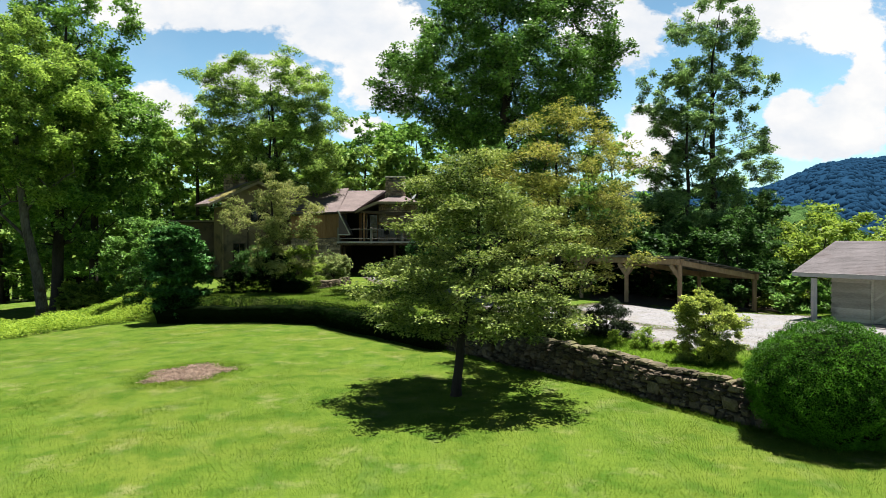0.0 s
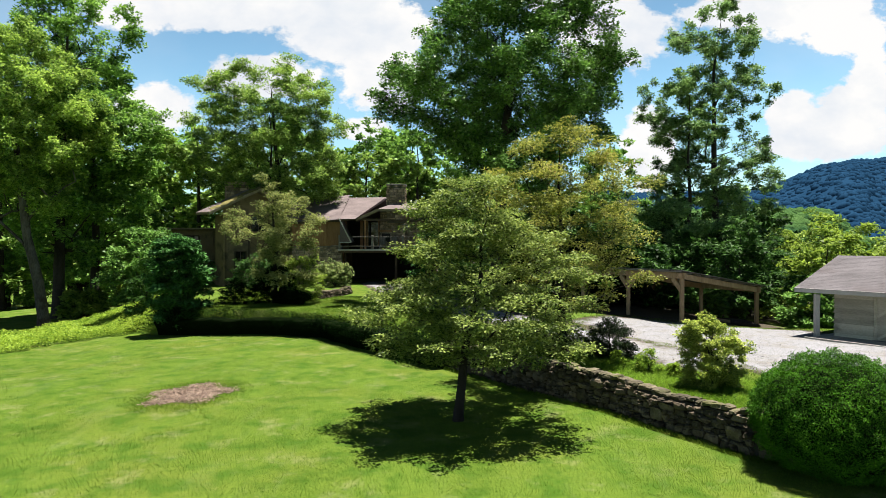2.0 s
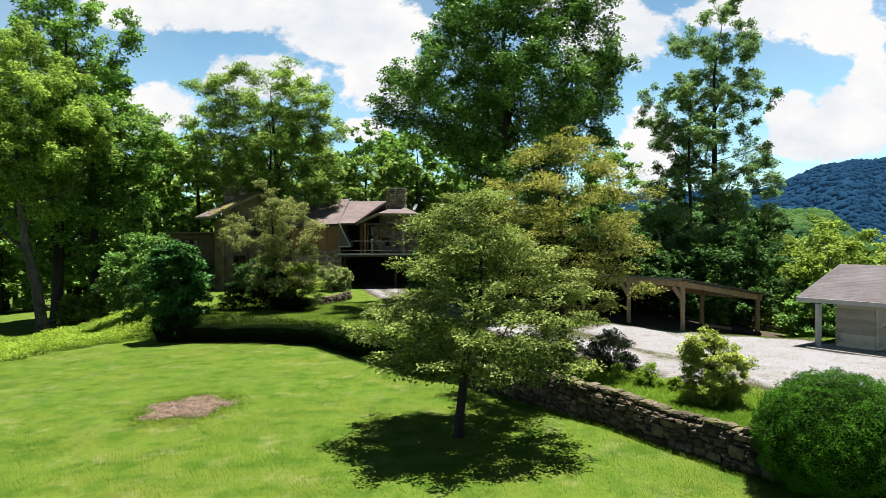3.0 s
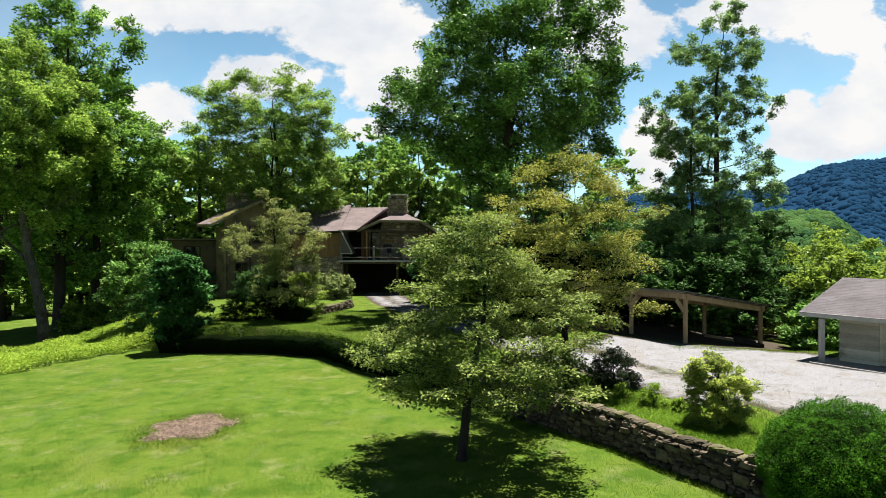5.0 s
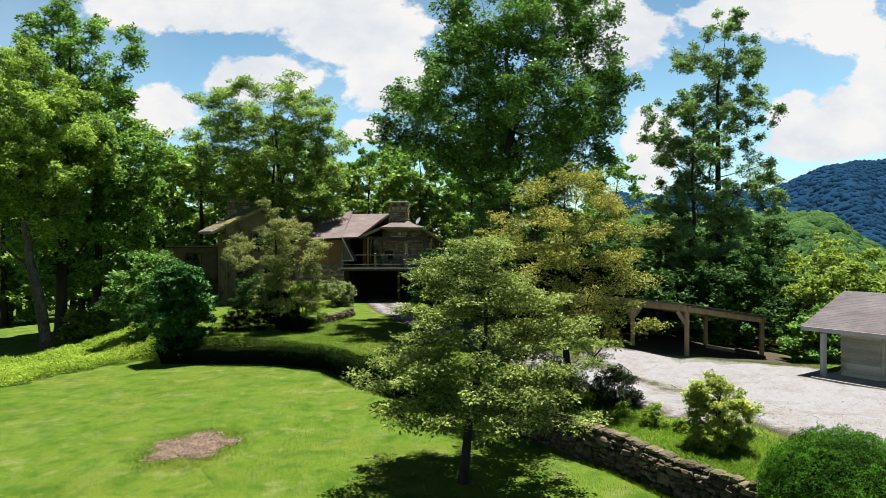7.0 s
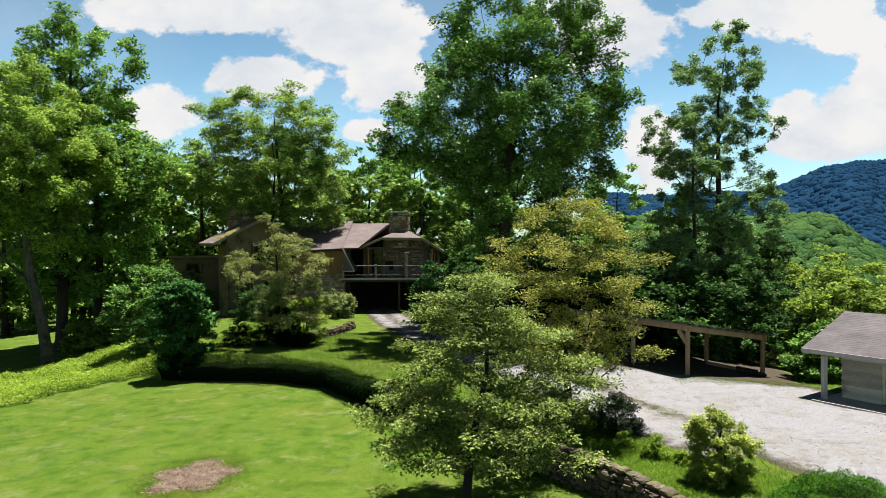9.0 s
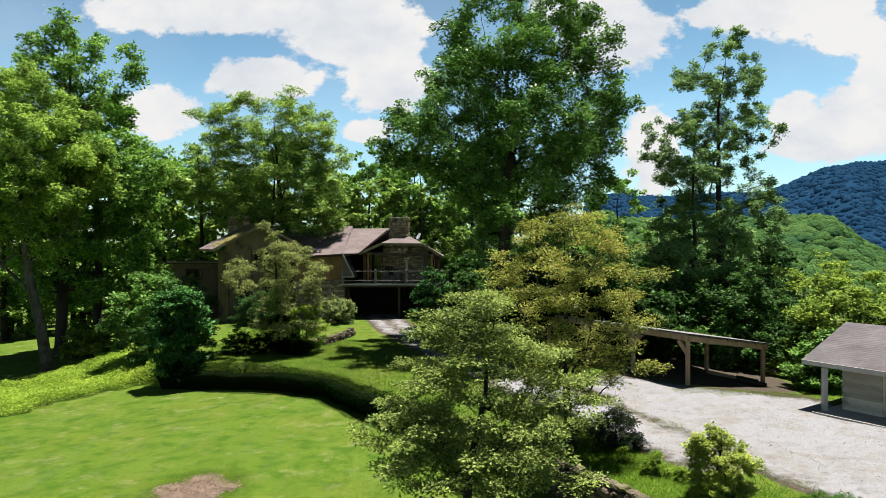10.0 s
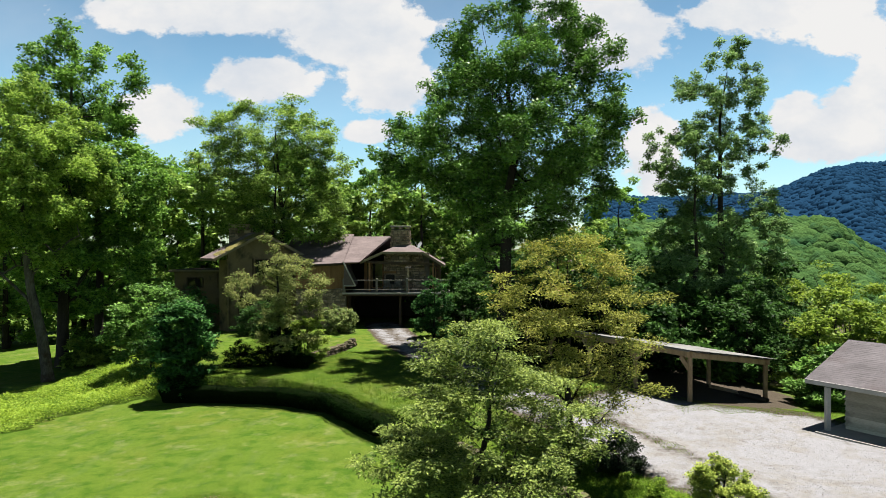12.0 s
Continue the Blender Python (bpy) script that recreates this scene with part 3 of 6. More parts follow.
        ctrl = a * 0.5 + c * 0.5 + np.array([0, 0, (0.16 if rise > 0.4 else -0.03) * L]) + rng.normal(0, 0.07 * L, 3)
        t = np.linspace(0, 1, 7)[:, None]
        q = (1 - t) ** 2 * a + 2 * t * (1 - t) * ctrl + t ** 2 * c
        q[1:-1] += rng.normal(0, 0.02 * L, (5, 3))
        paths.append(q), parent.append(mother), start.append(width)
        return q

    for z, tip in low:
        k = int(np.argmin(abs(stems[0][0][:, 2] - z)))
        q = grow(stems[0][0][k], np.array(tip, float), -1, stems[0][1][k] * 0.6)
        wood, owner, girth = np.concatenate([wood, q[3:]]), np.concatenate([owner, [len(paths) - 1] * 4]), np.concatenate([girth, [stems[0][1][k] * 0.4] * 4])
    far = np.array([np.hypot(*(c[:2] - axis(c[2])[:2])) + 0.15 * c[2] for c in lob])
    lob = lob[np.argsort(far)]
    first_bough = len(paths)
    for c in lob:
        d = c - wood
        run = np.hypot(d[:, 0], d[:, 1])
        cost = np.linalg.norm(d, axis=1) + 1.6 * np.maximum(0, wood[:, 2] - (c[2] - 0.5 * rise * run)) + 0.12 * mean * (owner < 0)
        k = int(np.argmin(cost))
        q = grow(wood[k], c, owner[k], girth[k])
        wood, owner, girth = np.concatenate([wood, q[2:]]), np.concatenate([owner, [len(paths) - 1] * 5]), np.concatenate([girth, [girth[k] * 0.6] * 5])
    load = np.ones(len(paths))
    for i in range(len(paths) - 1, -1, -1):
        if parent[i] >= 0:
            load[parent[i]] += load[i]
    tip_r = 0.05 * trunk + 0.002
    for i, q in enumerate(paths):
        r0 = min(start[i] * 0.7, tip_r * load[i] ** 0.55 * 1.5)
        vv, ff = tube_arrays(q[::2] if n_t < 9 else q, np.linspace(r0, max(r0 * 0.4, tip_r * 0.6), 4 if n_t < 9 else 7), 4 if n_t < 9 else 6)
        raw("limb", vv, ff, bark, root, smooth=True)
    # clumps of leaves round each bough's end
    n = len(lob)
    R = mean * lobe_r * rng.uniform(0.7, 1.35, n)
    d = rng.normal(0, 1, (n, n_t, 3))
    d /= np.linalg.norm(d, axis=2)[..., None]
    clump = lob[:, None] + d * R[:, None, None] * (1, 1, flat) * rng.uniform(0.35, 1.1, (n, n_t, 1))
    r = (R[:, None] * rng.uniform(0.22, 0.5, (n, n_t)) * puffy).ravel()
    ends = np.array([p[-1] for p in paths[first_bough:]])
    mids = np.array([p[4] for p in paths[first_bough:]])
    root_at = np.where(rng.random((n, n_t, 1)) < 0.5, ends[:, None], mids[:, None]).reshape(-1, 3)
    clump = clump.reshape(-1, 3)
    w = tip_r * 0.35 + 0.002
    twigs = [tube_arrays(np.array([a, b]), np.array([w, w * 0.4]), 3) for a, b in list(zip(root_at, clump))[::3 if n_t < 9 else 1]]
    for _ in range(bare):
        b = lob[rng.choice(n, p=lob[:, 2] ** 4 / (lob[:, 2] ** 4).sum())]
        tip = b + np.array([rng.normal(0, 0.35), rng.normal(0, 0.35), 1.0]) * mean * rng.uniform(0.08, 0.17)
        twigs.append(tube_arrays(np.array([b, tip]), np.array([w * 1.2, w * 0.4]), 3))
    v, f = joined(twigs)
    raw("twig", v, f, bark, root)["kind"] = "stuff"
    pick = rng.choice(len(clump), leaves, p=r ** 2 / (r ** 2).sum())
    out = rng.normal(0, 1, (leaves, 3))
    out /= np.linalg.norm(out, axis=1)[:, None]
    out[:, 2] = np.where(rng.random(leaves) < 0.75, np.abs(out[:, 2]), out[:, 2])
    k = (1 - np.abs(rng.normal(0, 0.28, leaves)))[:, None]
    k[rng.random(leaves) < stray] *= 1.45
    base = clump[pick] + out * k * r[pick][:, None] * (1, 1, min(1.0, flat + 0.15))
    along = rng.random(leaves) < 0.12
    t = rng.random((leaves, 1))[along]
    base[along] = root_at[pick[along]] * (1 - t) + clump[pick[along]] * t + rng.normal(0, 0.3, (int(along.sum()), 3)) * size
    v, f = leaf_arrays(rng, base, out, size, up=up, droop=droop, simple=simple, face=face)
    raw("crown", v, f, leaf, root)["kind"] = "stuff"
    return root


def shrub(name, label, at, size, leaf, leaves=4000, leaf_size=0.08, seed=1, lumps=18, lump=0.32, heart=True, up=0.5, stems=0, category="shrub", turn=0.0,
          group="", width=0.55, bumpy=0.05, core=0.80, ragged=0.14, pitch=0.38, droop=0.1, face=0.7, simple=False):
    """A dense bush: a lumpy dome leafed all over in several layers, round a near-black heart that stands for the shade
    inside.
    """
    rng = np.random.default_rng(seed)
    root = thing(name, label, category, at, turn, group=group)
    sx, sy, sz = size[0] / 2, size[1] / 2, size[2]
    knob = rng.normal(0, 1, (lumps, 3))
    knob[:, 2] = knob[:, 2] * 0.8 + 0.2
    knob /= np.linalg.norm(knob, axis=1)[:, None]
    high = lump * rng.uniform(0.3, 1.0, lumps)

    def reach(d):
        c = 1 - np.clip(d @ knob.T, -1, 1)
        return 1 - lump + (high[None, :] * np.exp(-c / (pitch ** 2 / 2))).max(1)

    def place(d, k):
        return d * (reach(d) * k)[:, None] * (sx, sy, sz * 0.56) + (0, 0, sz * 0.46)

    d = rng.normal(0, 1, (leaves, 3))
    d /= np.linalg.norm(d, axis=1)[:, None]
    d = d[d[:, 2] > -0.86]
    k = 1 - np.abs(rng.normal(0, ragged, len(d))) + rng.normal(0, bumpy * 0.5, len(d))
    p = place(d, k)
    on = p[:, 2] > 0.01
    p, d = p[on], d[on]
    v, f = leaf_arrays(rng, p, d, leaf_size, width=width, up=up, face=face, droop=droop, simple=simple)
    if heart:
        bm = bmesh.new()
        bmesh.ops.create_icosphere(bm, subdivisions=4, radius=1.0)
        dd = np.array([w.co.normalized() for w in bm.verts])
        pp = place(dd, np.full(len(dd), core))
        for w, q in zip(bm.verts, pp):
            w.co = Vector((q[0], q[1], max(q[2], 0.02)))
        part("heart", bm, CORE_SHADE, root)
    sticks = []
    for _ in range(stems):
        a = rng.uniform(0, 6.28)
        e = np.array([np.cos(a) * sx * 0.6, np.sin(a) * sy * 0.6, sz * rng.uniform(0.6, 0.9)])
        sticks.append(tube_arrays(np.array([e * (0.15, 0.15, -0.05), e * (0.5, 0.5, 0.5), e]), np.array([0.03, 0.022, 0.01]), 5))
    if sticks:
        sv, sf = joined(sticks)
        raw("stem", sv, sf, BARK, root, smooth=True)
    raw("foliage", v, f, leaf, root)["kind"] = "stuff"
    return root


DOGWOOD = "broad dogwood with layered mid-green leaves standing on the mown lawn"
tree("dogwood_tree", DOGWOOD, (0.30, 15.3, gz(0.30, 15.3)),
     [(1.5, 1.9, 2.0), (1.9, 2.3, 2.7), (2.4, 2.5, 2.9), (3.0, 2.3, 3.1), (3.5, 1.95, 2.9), (4.1, 1.85, 2.3), (5.0, 1.4, 1.4), (5.8, 0.6, 0.3)],
     LEAF_DOG, BARK_DOG, lobes=112, leaves=62000, size=0.088, gaps=0.15, bare=30, seed=4, trunk=0.13, bole=1.15, lean=(0.65, 0.1), lobe_r=0.20, flat=0.30, depth=1.08, up=1.4, rise=0.3, shell=0.5)
tree("dogwood_tree", "dogwood turning yellow and rusty on the terrace above the wall", (3.75, 20.0, gz(3.75, 20.0)),
     [(1.6, 1.2, 1.6), (2.4, 2.0, 2.7), (3.4, 2.4, 2.8), (4.6, 2.5, 2.8), (5.6, 2.6, 2.7), (6.5, 2.2, 1.8), (7.0, 1.6, 0.7), (7.3, 0.5, 0.3)],
     LEAF_YELLOW, BARK_DOG, lobes=90, leaves=40000, size=0.088, gaps=0.32, bare=30, seed=9, trunk=0.14, bole=1.3, lean=(-0.2, 0.1), lobe_r=0.2, flat=0.42, depth=0.9, up=1.2, rise=0.5)
tree("dogwood_tree", "dull olive dogwood with drooping boughs before the house", (-9.7, 36.2, gz(-9.7, 36.2)),
     [(1.2, 1.6, 2.6), (2.0, 1.8, 2.8), (3.3, 2.0, 2.9), (4.2, 2.9, 2.9), (4.95, 3.1, 2.8), (5.8, 2.4, 1.9), (6.7, 1.8, 0.5), (7.3, 1.1, 0.1)],
     LEAF_SAGE, BARK_DOG, lobes=70, leaves=30000, size=0.115, gaps=0.36, seed=12, trunk=0.15, bole=1.4, lobe_r=0.17, flat=0.62, depth=0.9, up=1.2, rise=0.5)
tree("oak_tree", "tall dark green oak with heavy limbs behind the dogwoods", (3.3, 39.5, gz(3.3, 39.5)),
     [(4.6, 1.5, 3.0), (6.6, 2.2, 4.6), (8.1, 2.4, 5.8), (9.5, 3.8, 6.9), (10.5, 6.4, 7.4), (11.9, 8.2, 7.4), (13.5, 8.2, 7.5), (14.3, 6.0, 7.6), (15.8, 5.6, 7.6), (17.6, 5.0, 6.8), (20.1, 3.8, 5.7), (21.6, 2.4, 3.4)],
     LEAF_OAK, BARK, lobes=230, simple=True, leaves=175000, size=0.20, gaps=0.15, seed=21, trunk=0.5, bole=4.5, lean=(0.8, 0), lobe_r=0.12, flat=0.85, depth=1.1, forks=1, up=0.9, shell=0.5)
tree("tulip_tree", "tall open-crowned tree with a straight trunk behind the carport", (18.9, 44.5, gz(18.9, 44.5)),
     [(3.6, 3.8, 3.8), (6.8, 5.4, 4.8), (9.2, 4.8, 4.9), (11.6, 4.5, 4.4), (13.2, 5.6, 4.2), (15.1, 5.8, 4.0), (17.1, 4.9, 4.2), (19.1, 3.0, 4.0), (20.7, 2.6, 2.7), (22.1, 2.4, 1.9)],
     LEAF_TALL, BARK, lobes=250, simple=True, leaves=95000, size=0.155, n_t=16, gaps=0.22, seed=33, trunk=0.32, bole=3.0, lobe_r=0.088, flat=0.95, depth=0.9, up=0.7, shell=0.5, stray=0.06, rise=0.5)
tree("tulip_tree", "slimmer tree with bright leaf clusters behind the carport", (16.2, 42.0, gz(16.2, 42.0)),
     [(2.5, 3.0, 2.8), (5.0, 3.6, 3.0), (8.0, 3.4, 3.0), (11.0, 2.6, 2.6), (14.0, 1.5, 1.6), (16.0, 0.5, 0.6)],
     LEAF_TALL, BARK, lobes=60, simple=True, leaves=40000, size=0.19, gaps=0.2, seed=35, trunk=0.2, bole=2.2, lobe_r=0.21, flat=0.65, up=0.9)
tree("maple_tree", "spreading light green maple rising behind the gabled wing", (-14.85, 56.2, gz(-14.85, 56.2)),
     [(6.9, 3.5, 6.8), (8.5, 8.2, 6.8), (11.0, 9.4, 6.8), (13.5, 9.0, 6.1), (15.5, 8.8, 5.3), (17.3, 8.0, 4.4), (18.4, 5.8, 3.4), (19.2, 1.5, 1.0)],
     LEAF_MAPLE, BARK, lobes=210, simple=True, leaves=115000, size=0.20, gaps=0.0, n_t=10, bare=24, seed=44, trunk=0.34, bole=7.0, lobe_r=0.122, flat=0.6, depth=0.65, forks=2, up=1.0)
tree("ash_tree", "tall tree with a pale leaning trunk at the lawn's edge", (-25.8, 40.8, gz(-25.8, 40.8)),
     [(7.8, 3.5, 2.4), (9.4, 5.5, 3.6), (12.0, 6.5, 5.0), (14.5, 6.8, 4.9), (16.5, 6.0, 3.9), (18.2, 4.0, 2.4), (19.5, 1.2, 0.8)],
     LEAF_ASH, BARK_PALE, lobes=175, simple=True, leaves=110000, size=0.185, gaps=0.06, seed=51, low=[(4.2, (-4.6, -0.5, 8.2)), (6.4, (1.6, 0.8, 9.4))], trunk=0.37, bole=8.5, lean=(-2.8, 0), lobe_r=0.14, flat=0.9, depth=0.8, up=0.7)
tree("locust_tree", "dark-trunked tree shading the grass beside the pale trunk", (-28.4, 46.5, gz(-28.4, 46.5)),
     [(4.8, 3.0, 4.2), (7.5, 3.8, 6.4), (9.5, 4.0, 7.0), (13.6, 4.0, 8.0), (16.1, 4.0, 7.6), (17.6, 3.6, 4.2), (19.0, 3.5, 5.2), (21.9, 3.0, 5.2), (23.6, 2.4, 2.6), (24.8, 0.8, 0.6)],
     LEAF_WOOD, BARK, lobes=165, simple=True, leaves=76000, size=0.25, gaps=0.05, seed=53, trunk=0.45, bole=4.0, lean=(0.8, 0), lobe_r=0.14, flat=0.9, depth=0.8)
tree("locust_tree", "dark-trunked tree at the edge of the woods", (-28.2, 51.0, gz(-28.2, 51.0)),
     [(4.0, 2.4, 4.5), (8.0, 3.0, 6.0), (12.0, 3.0, 6.2), (16.0, 2.6, 5.0), (19.0, 2.5, 3.0), (21.0, 0.6, 0.8)],
     LEAF_WOOD, BARK, lobes=80, simple=True, leaves=44000, size=0.30, seed=57, trunk=0.4, bole=3.5, lobe_r=0.19, flat=0.7, depth=0.8)

# woods behind: two grown trees, then copies
WOODS = [(-38, 66, 1.0), (-46, 56, 1.1), (-33, 74, 1.05), (-25, 68, 0.95), (-19, 76, 1.0), (-11, 72, 0.9), (-4, 78, 0.95), (1.5, 70, 0.72), (7, 76, 0.72), (13, 70, 0.62),
         (25, 70, 0.5), (31, 62, 0.42), (8, 58, 0.5), (1, 60, 0.52), (-30, 70, 0.9), (-47, 53, 0.85), (12, 52, 0.42), (24, 56, 0.42), (-8, 66, 0.8), (-3.5, 63.5, 0.8), (2.5, 65, 0.85), (-12, 64, 0.85), (9, 66, 0.75), (-42, 60, 1.1), (-50, 48, 1.0), (-19, 65, 0.9), (-2.5, 61.5, 0.78), (-6.5, 64.5, 0.84), (-37, 72, 1.05), (-47, 68, 1.1), (-34, 70, 0.8)]
first = tree("woodland_tree", "leafy woodland tree behind the house", (-39, 66, gz(-39, 66)),
             [(2.0, 3.5, 3.5), (5.0, 5.5, 5.0), (9.0, 6.0, 5.5), (13.0, 5.0, 5.5), (17.0, 3.5, 4.0), (19.5, 1.0, 1.0)],
             LEAF_WOOD, BARK, lobes=44, n_t=5, simple=True, leaves=6800, size=0.54, seed=61, trunk=0.3, bole=2.0, lobe_r=0.2, flat=0.7, group="woods behind the house")
second = tree("woodland_tree", "leafy woodland tree behind the house", (-24, 62, gz(-24, 62)),
              [(1.5, 3.0, 3.0), (4.0, 4.5, 5.0), (8.0, 5.5, 5.0), (12.0, 5.5, 4.5), (15.0, 3.5, 3.0), (17.5, 0.8, 1.0)],
              LEAF_MAPLE, BARK, lobes=40, n_t=5, simple=True, leaves=6600, size=0.54, seed=67, trunk=0.28, bole=1.8, lobe_r=0.2, flat=0.7, group="woods behind the house")
BELT = [(-64 + 6.2 * k, 82 + 4 * math.sin(2.1 * k), 1.22 - 0.022 * k) for k in range(12)]
GAP = [(13.2, 56, 0.62), (15.6, 58.5, 0.70), (9.8, 57, 0.55)]
for i, (x, y, s) in enumerate(WOODS + BELT + GAP):
    copy_thing((first, second)[i % 2], pose(x, y, gz(x, y) - 0.2, 0, 0, 47 * i) @ Matrix.Scale(s, 4))


# ---- dry stone wall that holds the terrace ----
def stone_mesh(seed, mat):
    """One rough stone in a unit box: a cut cube with knocked-off corners."""
    rng = random.Random(seed)
    bm = bmesh.new()
    bmesh.ops.create_cube(bm, size=1.0)
    bmesh.ops.bevel(bm, geom=list(bm.edges), offset=0.27, segments=2, affect="EDGES", profile=0.5)
    for v in bm.verts:
        v.co += Vector([rng.uniform(-0.10, 0.10) for _ in range(3)])
    me = bpy.data.meshes.new("stone")
    bm.to_mesh(me)
    bm.free()
    me.materials.append(mat)
    return me


STONES = [stone_mesh(k, STONE) for k in range(10)]
CAPS = [stone_mesh(20 + k, STONE_CAP) for k in range(10)]


def along_line(line, s):
    """Place and direction at s metres along a polyline."""
    for a, b in zip(line[:-1], line[1:]):
        L = math.dist(a, b)
        if s <= L:
            k = s / L
            return Vector((a[0] + (b[0] - a[0]) * k, a[1] + (b[1] - a[1]) * k)), Vector((b[0] - a[0], b[1] - a[1])).normalized()
        s -= L
    return Vector(line[-1][:2]), Vector((b[0] - a[0], b[1] - a[1])).normalized()


def stone_wall(label, line, top, thick, course, long, seed, sink=0.12, flip=1.0):
    """Courses of single stones on both what is seen of the face and the cap, over a dark core."""
    rng = random.Random(seed)
    root = thing("stone_wall", label, "wall", (0, 0, 0), kind="structure")
    total = sum(math.dist(a, b) for a, b in zip(line[:-1], line[1:]))
    bm = bmesh.new()
    n = int(total / 0.4)
    rings = []
    for i in range(n + 1):
        p, d = along_line(line, total * i / n)
        side = Vector((d.y, -d.x)) * flip
        face = p - side * (thick * 0.5 - 0.10)
        back = p + side * (thick * 0.5 - 0.04)
        z0, z1 = gz(*(p - side * (thick + 0.3))) - 0.3, top(p) - 0.12
        rings.append([bm.verts.new((*face, z0)), bm.verts.new((*face, z1)), bm.verts.new((*back, z1)), bm.verts.new((*back, z0))])
    for a, b in zip(rings[:-1], rings[1:]):
        for k in range(4):
            bm.faces.new((a[k], a[(k + 1) % 4], b[(k + 1) % 4], b[k]))
    bm.faces.new(rings[0]), bm.faces.new(rings[-1][::-1])
    bmesh.ops.recalc_face_normals(bm, faces=list(bm.faces))
    part("core", bm, MORTAR, root)

    def lay(s, z, w, h, dep, off, tilt=9.0, cap=False):
        p, d = along_line(line, s)
        side = Vector((d.y, -d.x)) * flip
        q = p - side * off
        ob = new("cap_stone" if cap else "stone", (CAPS if cap else STONES)[rng.randrange(10)])
        ob.parent = root
        turn = math.degrees(math.atan2(d.y, d.x)) + (180 if rng.random() < 0.5 else 0)
        ob.matrix_basis = pose(q.x, q.y, z, rng.uniform(-tilt, tilt), rng.uniform(-tilt, tilt), turn + rng.uniform(-tilt, tilt)) @ Matrix.Diagonal((w, dep, h, 1))

    # random rubble: big stones first come, smaller ones fill what is left
    cell = 0.06
    cols = int(total / cell)
    base, rise = [], []
    for c in range(cols):
        p, d = along_line(line, (c + 0.5) * cell)
        side = Vector((d.y, -d.x)) * flip
        base.append(gz(*(p - side * (thick * 0.5 + 0.35))) - sink)
        rise.append(int((top(p) - 0.10 - base[-1]) / cell))
    rows = max(rise)
    taken = [[r >= rise[c] for r in range(rows)] for c in range(cols)]
    for r in range(rows):
        for c in range(cols):
            if taken[c][r]:
                continue
            big = rng.random() < 0.09
            w, h = (rng.randint(5, 8), rng.randint(3, 4)) if big else (rng.randint(2, 6), rng.randint(1, 3))
            w, h = max(1, round(w * long / 0.3)), max(1, round(h * course / 0.15))
            ww = 0
            while ww < w and c + ww < cols and not taken[c + ww][r]:
                ww += 1
            hh = 1
            while hh < h and r + hh < rows and not any(taken[c + k][r + hh] for k in range(ww)):
                hh += 1
            hh = min(hh, max(1, ww - 1))
            for k in range(ww):
                for q in range(hh):
                    taken[c + k][r + q] = True
            z = base[min(c + ww // 2, cols - 1)] + (r + hh / 2) * cell
            lay((c + ww / 2) * cell, z, ww * cell * rng.uniform(0.86, 1.02), hh * cell * rng.uniform(0.86, 1.08), 0.30, thick * 0.5 - 0.13 + rng.uniform(-0.05, 0.05), 9.0)
    s = 0.1
    while s < total:
        w = long * rng.uniform(0.4, 1.3)
        p, d = along_line(line, min(s + w / 2, total))
        h = rng.uniform(0.08, 0.15)
        lay(s + w / 2, top(p) - 0.11 + h / 2 + rng.uniform(-0.025, 0.02), w * rng.uniform(0.92, 1.06), h, thick * rng.uniform(0.55, 0.85), rng.uniform(0.02, 0.09), 7.0, True)
        s += w
    return root


stone_wall("dry-laid grey fieldstone retaining wall along the lawn", [(7.2, 12.05)] + EDGE[2:7], lambda p: 0.88 + 0.03 * math.sin(p.x * 2.1) + 0.02 * (p.y - 13) * (p.y < 19), 0.5, 0.17, 0.30, 5)
stone_wall("low fieldstone kerb wall below the house track", [(-6.5, 43.2), (-7.3, 39.6), (-8.3, 37.4), (-9.3, 36.8)], lambda p: gz(p.x, p.y) + 0.48, 0.45, 0.17, 0.38, 8, sink=0.05)


# ---- shingled slopes ----
def shingles(name, origin, along, upward, length, run, mat, parent, tab=0.32, course=0.145, lift=0.012, seed=1, kind="stuff", skew=(0.0, 0.0)):
    """Rows of overlapping tabs on a slope; skew pulls the row ends in towards the ridge."""
    rng = np.random.default_rng(seed)
    o, e, u = Vector(origin), Vector(along).normalized(), Vector(upward).normalized()
    n = e.cross(u).normalized()
    vs, fs = [], []
    rows = int(run / course)
    for r in range(rows):
        k = r / rows
        x, end = skew[0] * k, length - skew[1] * k
        x0 = x
        x -= rng.uniform(0, tab)
        while x < end:
            w = tab * rng.uniform(0.85, 1.15)
            a, b = max(x + 0.003, x0), min(x + w - 0.003, end)
            x += w
            if b - a < 0.03:
                continue
            y0, y1 = r * course + rng.uniform(-0.008, 0.008), min((r + 1) * course + 0.04, run)
            t = lift * rng.uniform(0.8, 1.6)
            base = len(vs)
            for (px, py, pz) in ((a, y0, t + 0.004), (b, y0, t + 0.004), (b, y1, 0.004), (a, y1, 0.004), (a, y0, 0.0), (b, y0, 0.0)):
                vs.append(o + e * px + u * py + n * pz)
            fs += [(base, base + 1, base + 2, base + 3), (base + 4, base + 5, base + 1, base)]
    ob = raw(name, [tuple(v) for v in vs], fs, mat, parent)
    if kind:
        ob["kind"] = kind
    return ob


